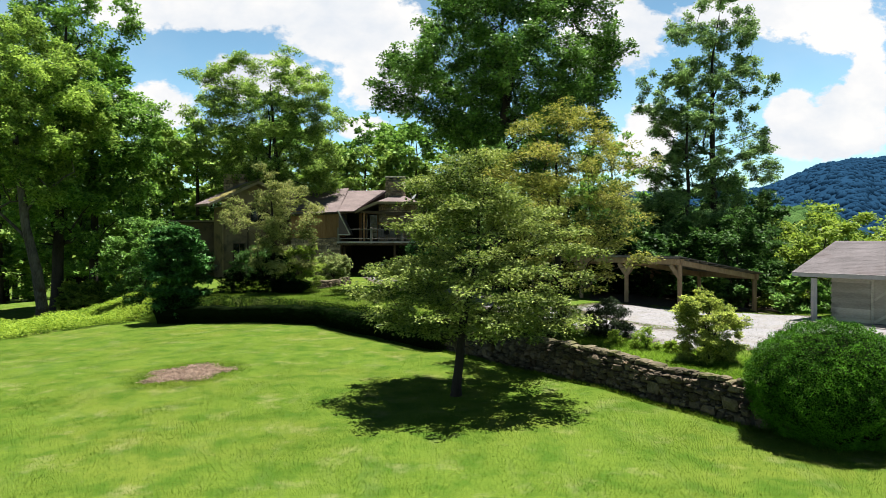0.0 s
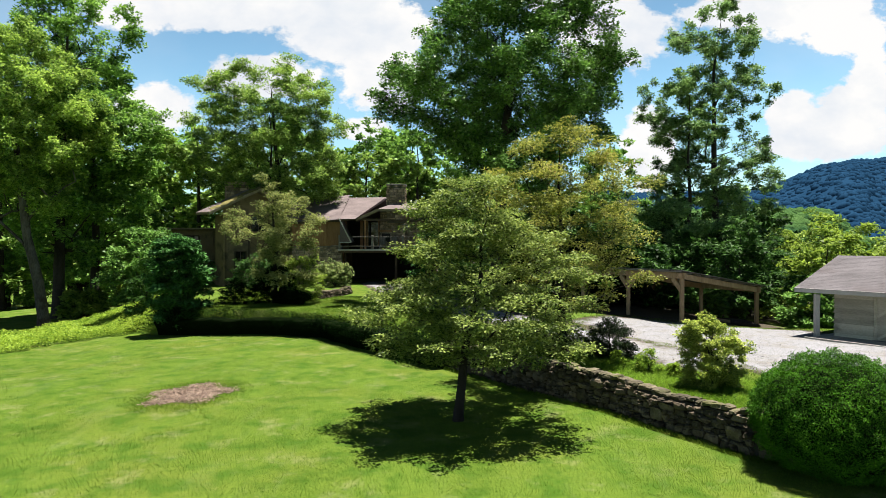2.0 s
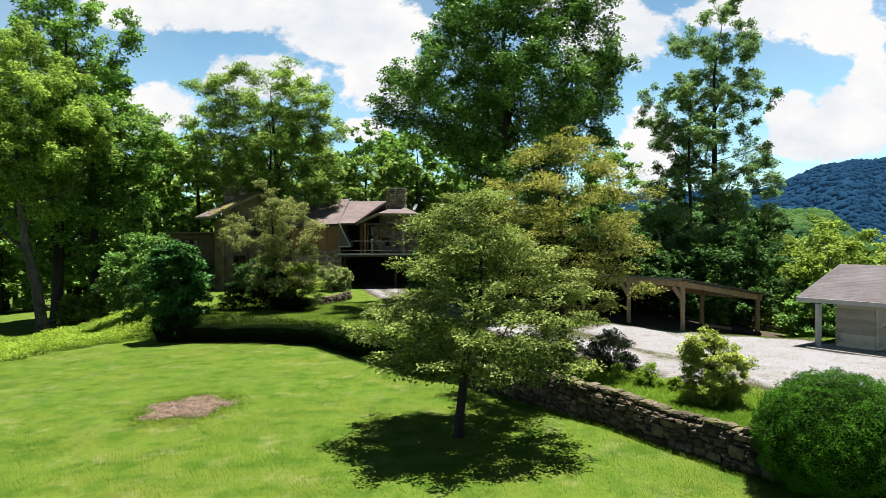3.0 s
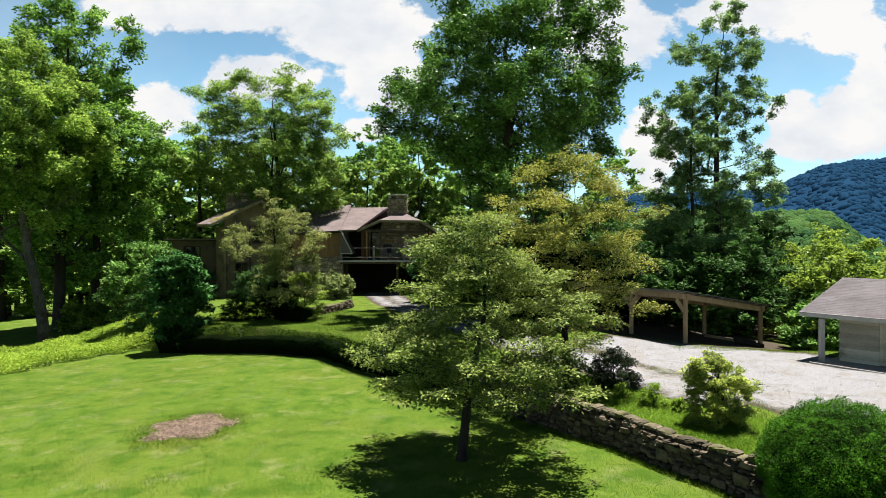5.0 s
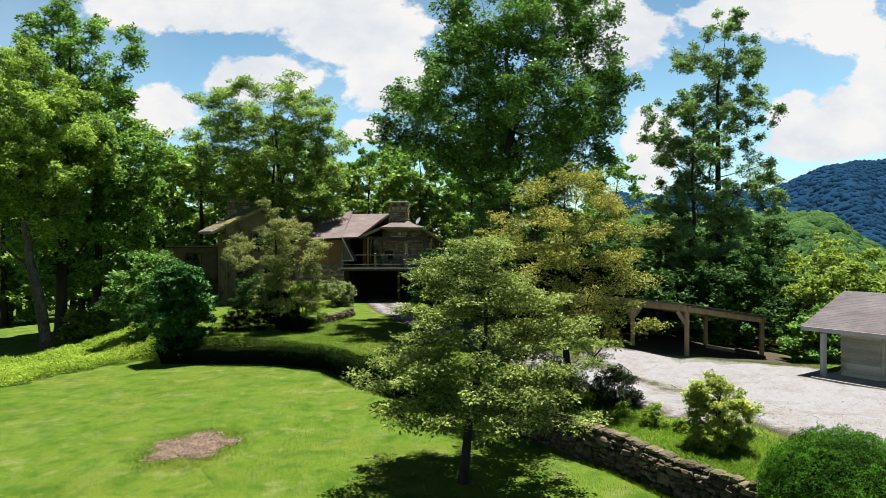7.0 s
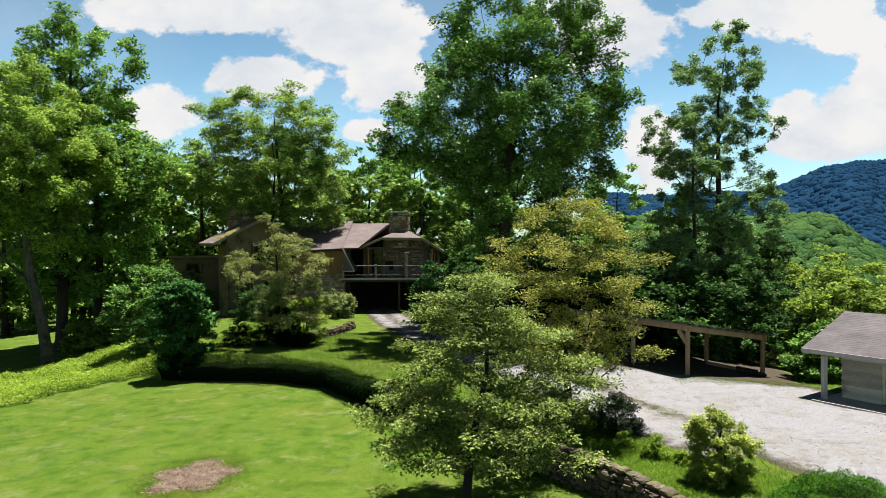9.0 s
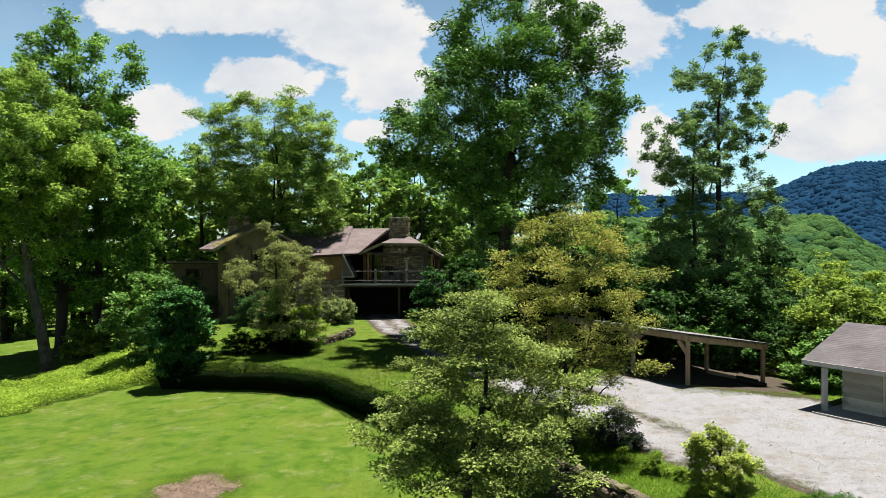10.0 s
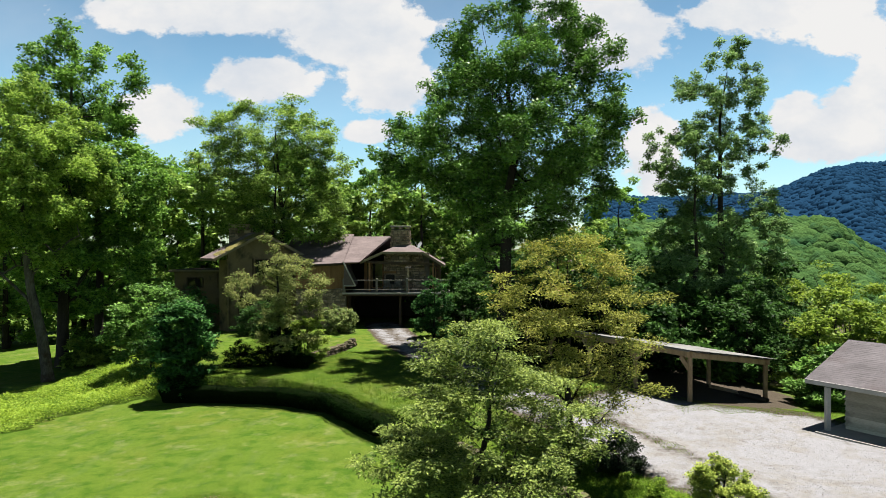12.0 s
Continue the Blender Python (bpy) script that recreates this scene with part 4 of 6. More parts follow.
def plank_wall(name, a, b, z0, z1, out, mat, parent, step=0.16, thick=0.07):
    """Lap siding: one board a part, each tilted over the one below."""
    a, b, out = Vector((*a, 0)), Vector((*b, 0)), Vector((*out, 0)).normalized()
    z = z0
    rng = random.Random(int(z0 * 100 + a.x * 10))
    while z < z1 - 0.02:
        h = min(step, z1 - z)
        bm = bmesh.new()
        j = rng.uniform(0, 0.018)
        q = [a + out * (thick + j), b + out * (thick + j), b + out * 0.006, a + out * 0.006]
        low = [bm.verts.new((p.x, p.y, z)) for p in (q[0], q[1], b, a)]
        top = [bm.verts.new((p.x, p.y, z + h + 0.012)) for p in (q[3] + out * 0.004, q[2] + out * 0.004, b, a)]
        bm.faces.new(low), bm.faces.new(top)
        for i in range(4):
            k = (i + 1) % 4
            bm.faces.new((low[i], low[k], top[k], top[i]))
        bmesh.ops.recalc_face_normals(bm, faces=list(bm.faces))
        part(name, bm, mat, parent)
        z += step


# ---- shed with a porch roof ----
def make_shed():
    e, u = Vector((0.55, -0.835, 0)), Vector((0.835, 0.55, 0))
    E0 = Vector((13.5, 24.4, 2.55))
    root = thing("shed", "pale lap-sided shed with a shingled porch roof on the gravel", "shed", (0, 0, 0))
    z0, L, rise, run = 0.62, 9.0, 1.2, 3.4
    at = lambda a, b, z: E0 + e * a + u * b + Vector((0, 0, z - 2.5))
    wall = [at(1.0, 0.95, 0), at(8.4, 0.95, 0), at(8.4, 5.9, 0), at(1.0, 5.9, 0)]
    # walls with thickness; the front one has the doorway cut out
    for nm, (p, q, inn) in dict(front=(wall[0], wall[1], u), left=(wall[3], wall[0], e), back=(wall[2], wall[3], -u), right=(wall[1], wall[2], -e)).items():
        spans = [(0.0, 1.0)]
        if nm == "front":
            spans = [(0.0, 1.32 / 7.4), (3.77 / 7.4, 1.0)]
        for s0, s1 in spans:
            bm = bmesh.new()
            a, b = p.lerp(q, s0), p.lerp(q, s1)
            pts = [(a.x, a.y), (b.x, b.y), (b.x + inn.x * 0.1, b.y + inn.y * 0.1), (a.x + inn.x * 0.1, a.y + inn.y * 0.1)]
            lo = [bm.verts.new((*c, z0)) for c in pts]
            hi = [bm.verts.new((*c, 2.55)) for c in pts]
            bm.faces.new(lo), bm.faces.new(hi)
            for i in range(4):
                bm.faces.new((lo[i], lo[(i + 1) % 4], hi[(i + 1) % 4], hi[i]))
            bmesh.ops.recalc_face_normals(bm, faces=list(bm.faces))
            part("wall", bm, SIDING, root)
    a, b = wall[0], wall[0] + e * 1.32
    plank_wall("siding_board", (a.x, a.y), (b.x, b.y), z0 + 0.06, 2.5, (-u.x, -u.y), SIDING, root, 0.19)
    a, b = wall[0] + e * 3.77, wall[1]
    plank_wall("siding_board", (a.x, a.y), (b.x, b.y), z0 + 0.06, 2.5, (-u.x, -u.y), SIDING, root, 0.19)
    a, b = wall[3], wall[0]
    plank_wall("siding_board", (a.x, a.y), (b.x, b.y), z0 + 0.06, 2.5, (-e.x, -e.y), SIDING, root, 0.19)
    # gable ends under the roof
    for k in (1.0, 8.4):
        bm = bmesh.new()
        tri = [at(k, 0.95, 2.5), at(k, 5.9, 2.5), at(k, 3.4, 3.5)]
        f = [bm.verts.new(p) for p in tri]
        g = [bm.verts.new(p + e * 0.08) for p in tri]
        bm.faces.new(f), bm.faces.new(g[::-1])
        for i in range(3):
            bm.faces.new((f[i], f[(i + 1) % 3], g[(i + 1) % 3], g[i]))
        bmesh.ops.recalc_face_normals(bm, faces=list(bm.faces))
        part("gable", bm, SIDING, root)
    # plank door with frame and diagonal brace
    front = lambda a, z, d: at(0.17 + a, 0.95 - d, z)
    door = part("door", beam(bmesh.new(), front(2.2, 1.55, -0.04), front(4.55, 1.55, -0.04), 0.04, 1.86, 0.006), SIDING, root, "pale plank double door with a diagonal brace")
    for p, q in ((front(2.2, z0 + 0.05, 0.0), front(2.2, 2.5, 0.0)), (front(3.37, z0 + 0.05, 0.0), front(3.37, 2.45, 0.0)), (front(4.55, z0 + 0.05, 0.0), front(4.55, 2.5, 0.0))):
        timber("door_rail", p, q, 0.1, 0.05, SIDING, door)
    for p, q in ((front(2.25, 1.5, 0.012), front(3.32, 1.5, 0.012)), (front(2.27, 1.55, 0.012), front(3.3, 2.4, 0.012)), (front(2.27, 0.75, 0.012), front(3.3, 1.45, 0.012)),
                 (front(3.42, 1.5, 0.012), front(4.5, 1.5, 0.012)), (front(3.44, 2.4, 0.012), front(4.5, 1.55, 0.012))):
        timber("door_brace", p, q, 0.04, 0.09, SIDING, door)
    # porch posts, plate, floor edge
    for a in (0.72, 4.0, 7.6):
        p = at(a, 0.14, 0)
        timber("post", (p.x, p.y, z0 - 0.15), (p.x, p.y, 2.36), 0.17, 0.17, TRIM, root, "peeling white square post")
    timber("plate", at(0.1, 0.14, 2.42), at(L, 0.14, 2.42), 0.12, 0.14, TRIM, root)
    timber("porch_edge", at(0.6, -0.5, 0.682), at(L, -0.5, 0.682), 0.06, 0.11, CONCRETE, root, "whitened porch edge")
    bm = slab(bmesh.new(), [at(0.6, -0.46, 0.70), at(L, -0.46, 0.70), at(L, 5.9, 0.70), at(0.6, 5.9, 0.70)], 0.25)
    part("porch_floor", bm, CONCRETE, root)
    timber("fascia", at(-0.02, -0.03, 2.43), at(L, -0.03, 2.43), 0.03, 0.16, TRIM, root, "greyed white fascia board")
    for s0, s1, z1 in ((0.0, 3.4, 1), (3.4, 6.8, -1)):
        za, zb = (2.5, 2.5 + rise) if z1 > 0 else (2.5 + rise, 2.5)
        bm = slab(bmesh.new(), [at(0, s0, za), at(L, s0, za), at(L, s1, zb), at(0, s1, zb)], 0.06)
        part("roof", bm, SHINGLE, root, "weathered mauve-grey shingle roof")
        timber("rake_board", at(-0.015, s0, za - 0.07), at(-0.015, s1, zb - 0.07), 0.03, 0.13, TRIM, root)
    slope = math.hypot(run, rise)
    shingles("shingle", at(-0.04, -0.05, 2.5 - 0.012), e, (u * run + Vector((0, 0, rise))), L, slope + 0.05, SHINGLE, root, lift=0.003, seed=2)
    shingles("ridge_cap", at(-0.04, 3.3, 2.5 + rise - 0.02), u, e, 0.2, L, SHINGLE, root, 0.2, 0.26, seed=3)
    return root


make_shed()


# ---- open timber carport ----
def make_carport():
    root = thing("carport", "open weathered timber carport with a low sloping roof", "carport", (0, 0, 0))
    A, f, g = Vector((10.56, 28.2, 0)), Vector((-0.52, 0.855, 0)), Vector((0.88, 0.475, 0))
    wid, bay = 5.15, 3.1
    at = lambda a, b, z: A + f * a + g * b + Vector((0, 0, z))
    front_z, back_z = 2.70, 1.92
    zt = lambda b: front_z + (back_z - front_z) * b / wid
    for a in (0.0, bay, 2 * bay, 3 * bay):
        for b in (0.0, wid):
            p = at(a, b, 0)
            timber("post", (p.x, p.y, gz(p.x, p.y) - 0.3), (p.x, p.y, zt(b)), 0.17, 0.17, WOOD_RAW, root)
            for s in ((-1, 1) if 0 < a < 3 * bay else ((1,) if a == 0 else (-1,))):
                if b == 0:
                    timber("knee_brace", at(a, b, zt(b) - 0.55), at(a + s * 0.46, b, zt(b) - 0.02), 0.15, 0.22, WOOD_RAW, root)
        timber("rafter", at(a, -0.25, zt(-0.25) + 0.10), at(a, wid + 0.25, zt(wid + 0.25) + 0.10), 0.12, 0.24, WOOD_RAW, root)
    for b in (0.0, wid):
        timber("beam", at(-0.2, b, zt(b) + 0.13), at(3 * bay + 0.2, b, zt(b) + 0.13), 0.13, 0.26, WOOD_RAW, root)
    b = -0.35
    while b < wid + 0.3:
        timber("purlin", at(-0.25, b, zt(b) + 0.26), at(3 * bay + 0.25, b, zt(b) + 0.26), 0.09, 0.05, WOOD_GREY, root)
        b += 0.62
    b, rng = -0.42, random.Random(3)
    while b < wid + 0.35:
        w = 0.6
        q = [at(-0.35 + rng.uniform(-0.05, 0.05), b, zt(b) + 0.31), at(-0.35, b + w, zt(b + w) + 0.31), at(3 * bay + 0.3, b + w, zt(b + w) + 0.31), at(3 * bay + 0.3, b, zt(b) + 0.31)]
        ob = part("roof_sheet", slab(bmesh.new(), q[::-1], 0.02), FELT, root, "grey roll-roofing sheet")
        b += w - 0.005
    return root


make_carport()


def make_lumber():
    """Pale planks and dark logs lying on the ground at the carport's open side."""
    for k, (a, b) in enumerate((((13.1, 32.3), (14.85, 30.95)), ((13.35, 32.65), (15.0, 31.3)), ((13.2, 32.5), (14.6, 31.25)))):
        z = 0.04 + 0.05 * (k == 2)
        ob = part("plank", beam(bmesh.new(), (*a, gz(*a) + z), (*b, gz(*b) + z), 0.24, 0.045, 0.006), WOOD_RAW)
        tagged(ob, "pale weathered plank lying on the ground under the carport", "plank", group="planks under the carport")
    for k, (a, b, r) in enumerate((((13.6, 30.75), (15.1, 30.0), 0.10), ((13.9, 31.05), (15.3, 30.1), 0.09), ((13.7, 30.95), (14.9, 30.2), 0.07))):
        z = r if k < 2 else 0.22
        t = np.linspace(0, 1, 7)[:, None]
        pts = np.array((*a, gz(*a) + z)) * (1 - t) + np.array((*b, gz(*b) + z)) * t
        pts[1:-1] += np.random.default_rng(k).normal(0, 0.012, (5, 3))
        rad = r * np.array([0.3, 1, 1.02, 0.97, 1.0, 0.93, 0.3])
        pts[0], pts[-1] = pts[1] + (pts[0] - pts[1]) * 0.12, pts[-2] + (pts[-1] - pts[-2]) * 0.12
        v, f = tube_arrays(pts, rad, 9)
        tagged(raw("log", v, f, BARK, smooth=True), "dark bark-covered log lying beside the carport post", "log", group="logs beside the carport")


make_lumber()


# ---- the house ----
def stone_face(name, origin, along, width, height, seed, parent, depth=0.1, size=0.30, shape=None, up=(0, 0, 1)):
    """Irregular face stones set proud of a mortar bed, in one mesh."""
    rng = np.random.default_rng(seed)
    o, e, u = Vector(origin), Vector(along).normalized(), Vector(up)
    n = e.cross(u)
    vs, fs = [], []
    z = 0.0
    while z < height:
        h = min(size * rng.uniform(0.3, 1.1), height - z)
        x = -rng.uniform(0, size)
        while x < width:
            w = size * rng.uniform(0.4, 1.9)
            a, b = max(x, 0), min(x + w, width)
            x += w
            if shape:
                l, r = shape((z + h / 2) / height)
                a, b = max(a, l * width), min(b, r * width)
            if b - a < 0.08 or h < 0.06:
                continue
            g = 0.018
            k = rng.uniform(0.5, 1.0) * depth
            j = lambda s=0.05: rng.uniform(-s, s)
            base = len(vs)
            for (px, pz, d) in ((a + g, z + g, 0), (b - g, z + g, 0), (b - g, z + h - g, 0), (a + g, z + h - g, 0)):
                vs.append(o + e * px + u * pz - n * 0.0)
            for (px, pz) in ((a + g + 0.03, z + g + 0.02), (b - g - 0.03, z + g + 0.02), (b - g - 0.03, z + h - g - 0.02), (a + g + 0.03, z + h - g - 0.02)):
                vs.append(o + e * (px + j()) + u * (pz + j()) + n * (k + j()))
            fs += [(base + 4, base + 5, base + 6, base + 7), (base, base + 1, base + 5, base + 4), (base + 1, base + 2, base + 6, base + 5),
                   (base + 2, base + 3, base + 7, base + 6), (base + 3, base, base + 4, base + 7)]
        z += h
    ob = raw(name, [tuple(v) for v in vs], fs, STONE_ISLE, parent)
    ob["kind"] = "stuff"
    return ob


def window(parent, a, b, z0, z1, out, frame_mat, bars=1):
    """A glazed window with frame, sill and bars, between two points of a wall."""
    a, b, o = Vector((*a, 0)), Vector((*b, 0)), Vector((*out, 0)).normalized()
    up = Vector((0, 0, 1))
    root = part("window", slab(bmesh.new(), [a + o * 0.012 + up * z0, b + o * 0.012 + up * z0, b + o * 0.012 + up * z1, a + o * 0.012 + up * z1], 0.01), GLASS_DARK, parent, "dark window pane")
    for p, q in ((a + up * z0, a + up * z1), (b + up * z0, b + up * z1), (a + up * z1, b + up * z1), (a + up * z0, b + up * z0)):
        timber("frame", p + o * 0.03, q + o * 0.03, 0.09, 0.09, frame_mat, root)
    for k in range(bars):
        c = a.lerp(b, (k + 1) / (bars + 1))
        timber("bar", c + up * z0 + o * 0.03, c + up * z1 + o * 0.03, 0.04, 0.04, frame_mat, root)
    return root


def make_house():
    root = thing("house", "rustic stone and olive stucco house with brown shingled gables", "house", (0, 0, 0))
    V = Vector
    # main hall above an open garage
    block("wall", (-15.5, 61.8, 0.6), (-0.8, 62.1, 6.6), STUCCO, root)
    block("wall", (-0.95, 55.2, 0.6), (-0.7, 62.0, 6.0), STUCCO, root)
    block("wall", (-9.0, 55.2, 0.6), (-8.75, 62.0, 6.2), STUCCO, root)
    block("floor_slab", (-8.9, 54.9, 3.42), (-0.8, 61.9, 3.72), WOOD_DARK, root)
    block("wall", (-8.9, 60.3, 0.6), (-0.9, 60.5, 3.45), INSIDE_SHADE, root, label="back wall of the garage, coloured dark for the dim inside")
    block("wall", (-8.7, 57.6, 3.7), (-7.2, 57.8, 6.6), INSIDE_SHADE, root)
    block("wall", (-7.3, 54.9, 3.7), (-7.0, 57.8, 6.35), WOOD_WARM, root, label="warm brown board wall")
    block("wall", (-7.0, 54.75, 3.7), (-1.0, 54.95, 6.05), INSIDE_SHADE, root)
    # stone end wall with the chimney breast
    block("stone_wall_bed", (-5.55, 54.55, 3.72), (-1.65, 54.78, 7.0), MORTAR_PALE, root)
    stone_face("stone_facing", (-5.55, 54.55, 3.75), (1, 0, 0), 3.9, 3.2, 3, root, shape=lambda k: (0.0, 1.0 - 0.16 * k))
    block("ledge", (-5.6, 54.3, 5.25), (-4.5, 54.6, 5.42), WOOD_WARM, root)
    # dark block on the stone, standing for the shade in an opening
    block("hearth_opening_shade", (-5.35, 54.38, 4.35), (-4.65, 54.5, 5.1), INSIDE_SHADE, root)
    window(root, (-6.6, 54.72), (-5.65, 54.72), 4.0, 6.2, (0, -1), WOOD_WARM, 0)
    window(root, (-1.62, 54.72), (-1.1, 54.72), 4.0, 5.8, (0, -1), WOOD_WARM, 0)
    ch = block("chimney", (-4.86, 53.9, 6.0), (-3.34, 55.2, 9.02), MORTAR_PALE, root, label="square fieldstone chimney")
    for o, d, w in (((-4.86, 53.9, 6.2), (1, 0, 0), 1.52), ((-3.34, 53.9, 6.2), (0, 1, 0), 1.3), ((-4.86, 55.2, 6.2), (0, -1, 0), 1.3)):
        stone_face("stone_facing", o, d, w, 2.75, 7, ch, 0.07, 0.28)
    for x in (-4.75, -4.1, -3.45):
        for y in (54.02, 55.08):
            block("cap_pier", (x - 0.12, y - 0.12, 9.0), (x + 0.12, y + 0.12, 9.2), STONE_ISLE, ch)
    block("cap", (-4.95, 53.82, 9.2), (-3.25, 55.28, 9.3), CONCRETE, ch)

    # roofs
    def roof(label, corners, thick=0.14, mat=SHINGLE_HOUSE):
        return part("roof", slab(bmesh.new(), corners, thick), mat, root, label)

    R = "brown composition shingle roof slope"
    roof(R, [(-14.2, 51.9, 5.91), (-8.6, 51.9, 6.2), (-8.6, 58.2, 8.45), (-14.2, 58.2, 8.45)])
    roof(R, [(-8.597, 51.95, 6.21), (-7.3, 52.5, 6.36), (-5.2, 58.2, 8.45), (-8.597, 58.2, 8.45)])
    roof(R, [(-5.2, 58.2, 8.45), (-0.4, 62.4, 6.0), (-14.2, 62.4, 6.0), (-14.2, 58.2, 8.45)])
    shingles("shingle", (-14.2, 51.86, 5.93), (5.6, 0, 0.29), (0, 6.3, 2.5), 5.6, 6.75, SHINGLE_HOUSE, root, 0.5, 0.2, 0.006, 11)
    shingles("shingle", (-8.58, 51.93, 6.235), (1.3, 0, 0.02), (0, 6.25, 2.25), 1.3, 6.6, SHINGLE_HOUSE, root, 0.5, 0.2, 0.005, 15, skew=(0.0, -2.0))
    # clipped cross gable over the deck
    ridge, hipf = V((-3.8, 54.4, 7.9)), V((-3.8, 60.5, 7.9))
    gl, al, ar, gr = V((-7.35, 52.7, 6.3)), V((-5.5, 52.7, 7.12)), V((-2.1, 52.7, 7.08)), V((-0.3, 52.7, 5.98))
    gl2, gr2 = V((-7.35, 58.5, 6.3)), V((-0.3, 60.5, 5.98))
    roof(R, [gl, al, ridge, hipf, gl2])
    roof(R, [al, ar, ridge])
    roof(R, [ar, gr, gr2, hipf, ridge])
    shingles("shingle", (-7.35, 58.4, 6.31), (0, -1, 0), (3.55, 0, 1.6), 5.7, 3.75, SHINGLE_HOUSE, root, 0.5, 0.2, 0.006, 12, skew=(0.0, 1.8))
    for p, q in ((gl, al), (al, ar), (ar, gr)):
        d = V((0, -0.03, -0.1))
        timber("fascia", p + d, q + d, 0.05, 0.2, FASCIA_TAN, root, "tan barge board")
    timber("fascia", gl + V((-0.02, 0, -0.1)), gl2 + V((-0.02, 0, -0.1)), 0.05, 0.18, WOOD_DARK, root)
    timber("fascia", V((-8.6, 51.9, 6.11)), V((-7.35, 52.46, 6.26)), 0.05, 0.18, WOOD_DARK, root)
    timber("fascia", V((-14.2, 51.87, 5.82)), V((-8.6, 51.87, 6.1)), 0.05, 0.16, WOOD_DARK, root)
    for x in (-6.6, -1.3):
        timber("gable_post", (x, 53.0, 3.8), (x, 53.0, 6.2), 0.16, 0.16, WOOD_WARM, root)
    timber("tie_beam", (-6.9, 53.0, 6.25), (-0.8, 53.0, 6.05), 0.14, 0.2, WOOD_DARK, root)
    timber("gable_strut", (-1.9, 53.0, 6.9), (-1.0, 53.0, 6.1), 0.1, 0.14, WOOD_DARK, root)
    # deck, posts and rails
    deck = block("deck", (-8.7, 52.0, 3.48), (1.6, 54.9, 3.72), WOOD_DARK, root, label="timber deck over the garage mouth")
    for k in range(20):
        y = 52.02 + k * 0.146
        block("board", (-8.72, y, 3.725), (1.62, y + 0.138, 3.765), WOOD_GREY, deck, 0.004)
    # the rim takes the pale trim colour to imitate sun on the deck's edge
    block("rim", (-8.74, 51.93, 3.64), (1.64, 52.0, 3.78), TRIM, deck, label="deck edge coloured pale for the sun on it")
    for x in (-8.6, -5.9, -3.4, -0.95, 1.5):
        timber("rail_post", (x, 52.06, 3.6), (x, 52.06, 4.92), 0.17, 0.17, WOOD_GREY, deck)
    timber("rail", (-8.7, 52.06, 4.78), (1.6, 52.06, 4.78), 0.13, 0.05, WOOD_GREY, deck, "greyed top rail")
    timber("rail", (-8.7, 52.06, 4.02), (1.6, 52.06, 4.02), 0.05, 0.05, WOOD_GREY, deck)
    timber("lantern_post", (-3.35, 52.35, 3.76), (-3.35, 52.35, 5.75), 0.2, 0.2, STONE_ISLE, deck)
    block("lantern_cap", (-3.55, 52.15, 5.75), (-3.15, 52.55, 5.86), WOOD_GREY, deck)
    for x in (-8.3, -4.05, -0.4):
        timber("post", (x, 53.2, 0.7), (x, 53.2, 3.5), 0.2, 0.2, WOOD_DARK, root)
    # front wing with a stone pier
    block("wall", (-12.6, 52.35, 0.5), (-9.2, 52.6, 4.1), MORTAR_PALE, root)
    block("wall", (-12.6, 52.3, 4.05), (-8.5, 52.55, 6.3), WOOD_WARM, root, label="warm brown board wall")
    block("wall", (-8.75, 52.5, 0.5), (-8.5, 55.3, 6.2), WOOD_WARM, root)
    for k in range(16):
        x = -12.6 + k * 0.256
        block("board", (x + 0.006, 52.27, 4.1), (x + 0.25, 52.3, 6.25), WOOD_WARM, root, 0.004)
    pier = block("pier", (-9.3, 52.1, 0.5), (-8.45, 52.7, 4.1), MORTAR_PALE, root, label="fieldstone corner pier")
    stone_face("stone_facing", (-9.3, 52.1, 0.5), (1, 0, 0), 0.85, 3.6, 21, pier, 0.07, 0.28)
    stone_face("stone_facing", (-12.6, 52.35, 0.5), (1, 0, 0), 3.3, 3.5, 22, pier, 0.06, 0.28)
    roof("steep brown roof slip with a white edge", [(-8.6, 51.9, 6.32), (-7.65, 51.9, 4.38), (-7.65, 54.0, 4.38), (-8.6, 54.0, 6.32)], 0.1)
    timber("gutter", (-8.62, 51.86, 6.28), (-7.62, 51.86, 4.33), 0.05, 0.1, TRIM, root, "white metal drip edge")
    part("slip_panel", slab(bmesh.new(), [V((-8.56, 51.93, 6.15)), V((-8.56, 51.93, 4.36)), V((-7.74, 51.93, 4.36))], 0.05), SHINGLE_HOUSE, root, "brown shingled cheek under the white edge")
    timber("drip_edge", (-8.58, 51.88, 4.33), (-7.62, 51.88, 4.33), 0.05, 0.08, TRIM, root)
    block("soffit", (-8.6, 51.9, 4.28), (-7.65, 54.0, 4.34), WOOD_DARK, root)
    # gabled wing, turned
    w, p = V((0.73, -0.683, 0)), V((-0.683, -0.73, 0))
    rn, rf = V((-14.9, 51.2, 8.7)), V((-14.9, 51.2, 8.7)) - w * 2.2
    half, drop = 4.3, 2.05
    le, re = p * half + V((0, 0, -drop)), -p * half + V((0, 0, -drop))
    roof("mossy brown shingle roof slope", [rf, rf + le, rn + le, rn], 0.16)
    roof(R, [rn, rn + re, rf + re, rf], 0.16)
    shingles("shingle", rf + le + V((0, 0, 0.01)), w, -(le), 2.2, 4.76, SHINGLE_HOUSE, root, 0.5, 0.2, 0.006, 14)
    rng = np.random.default_rng(5)
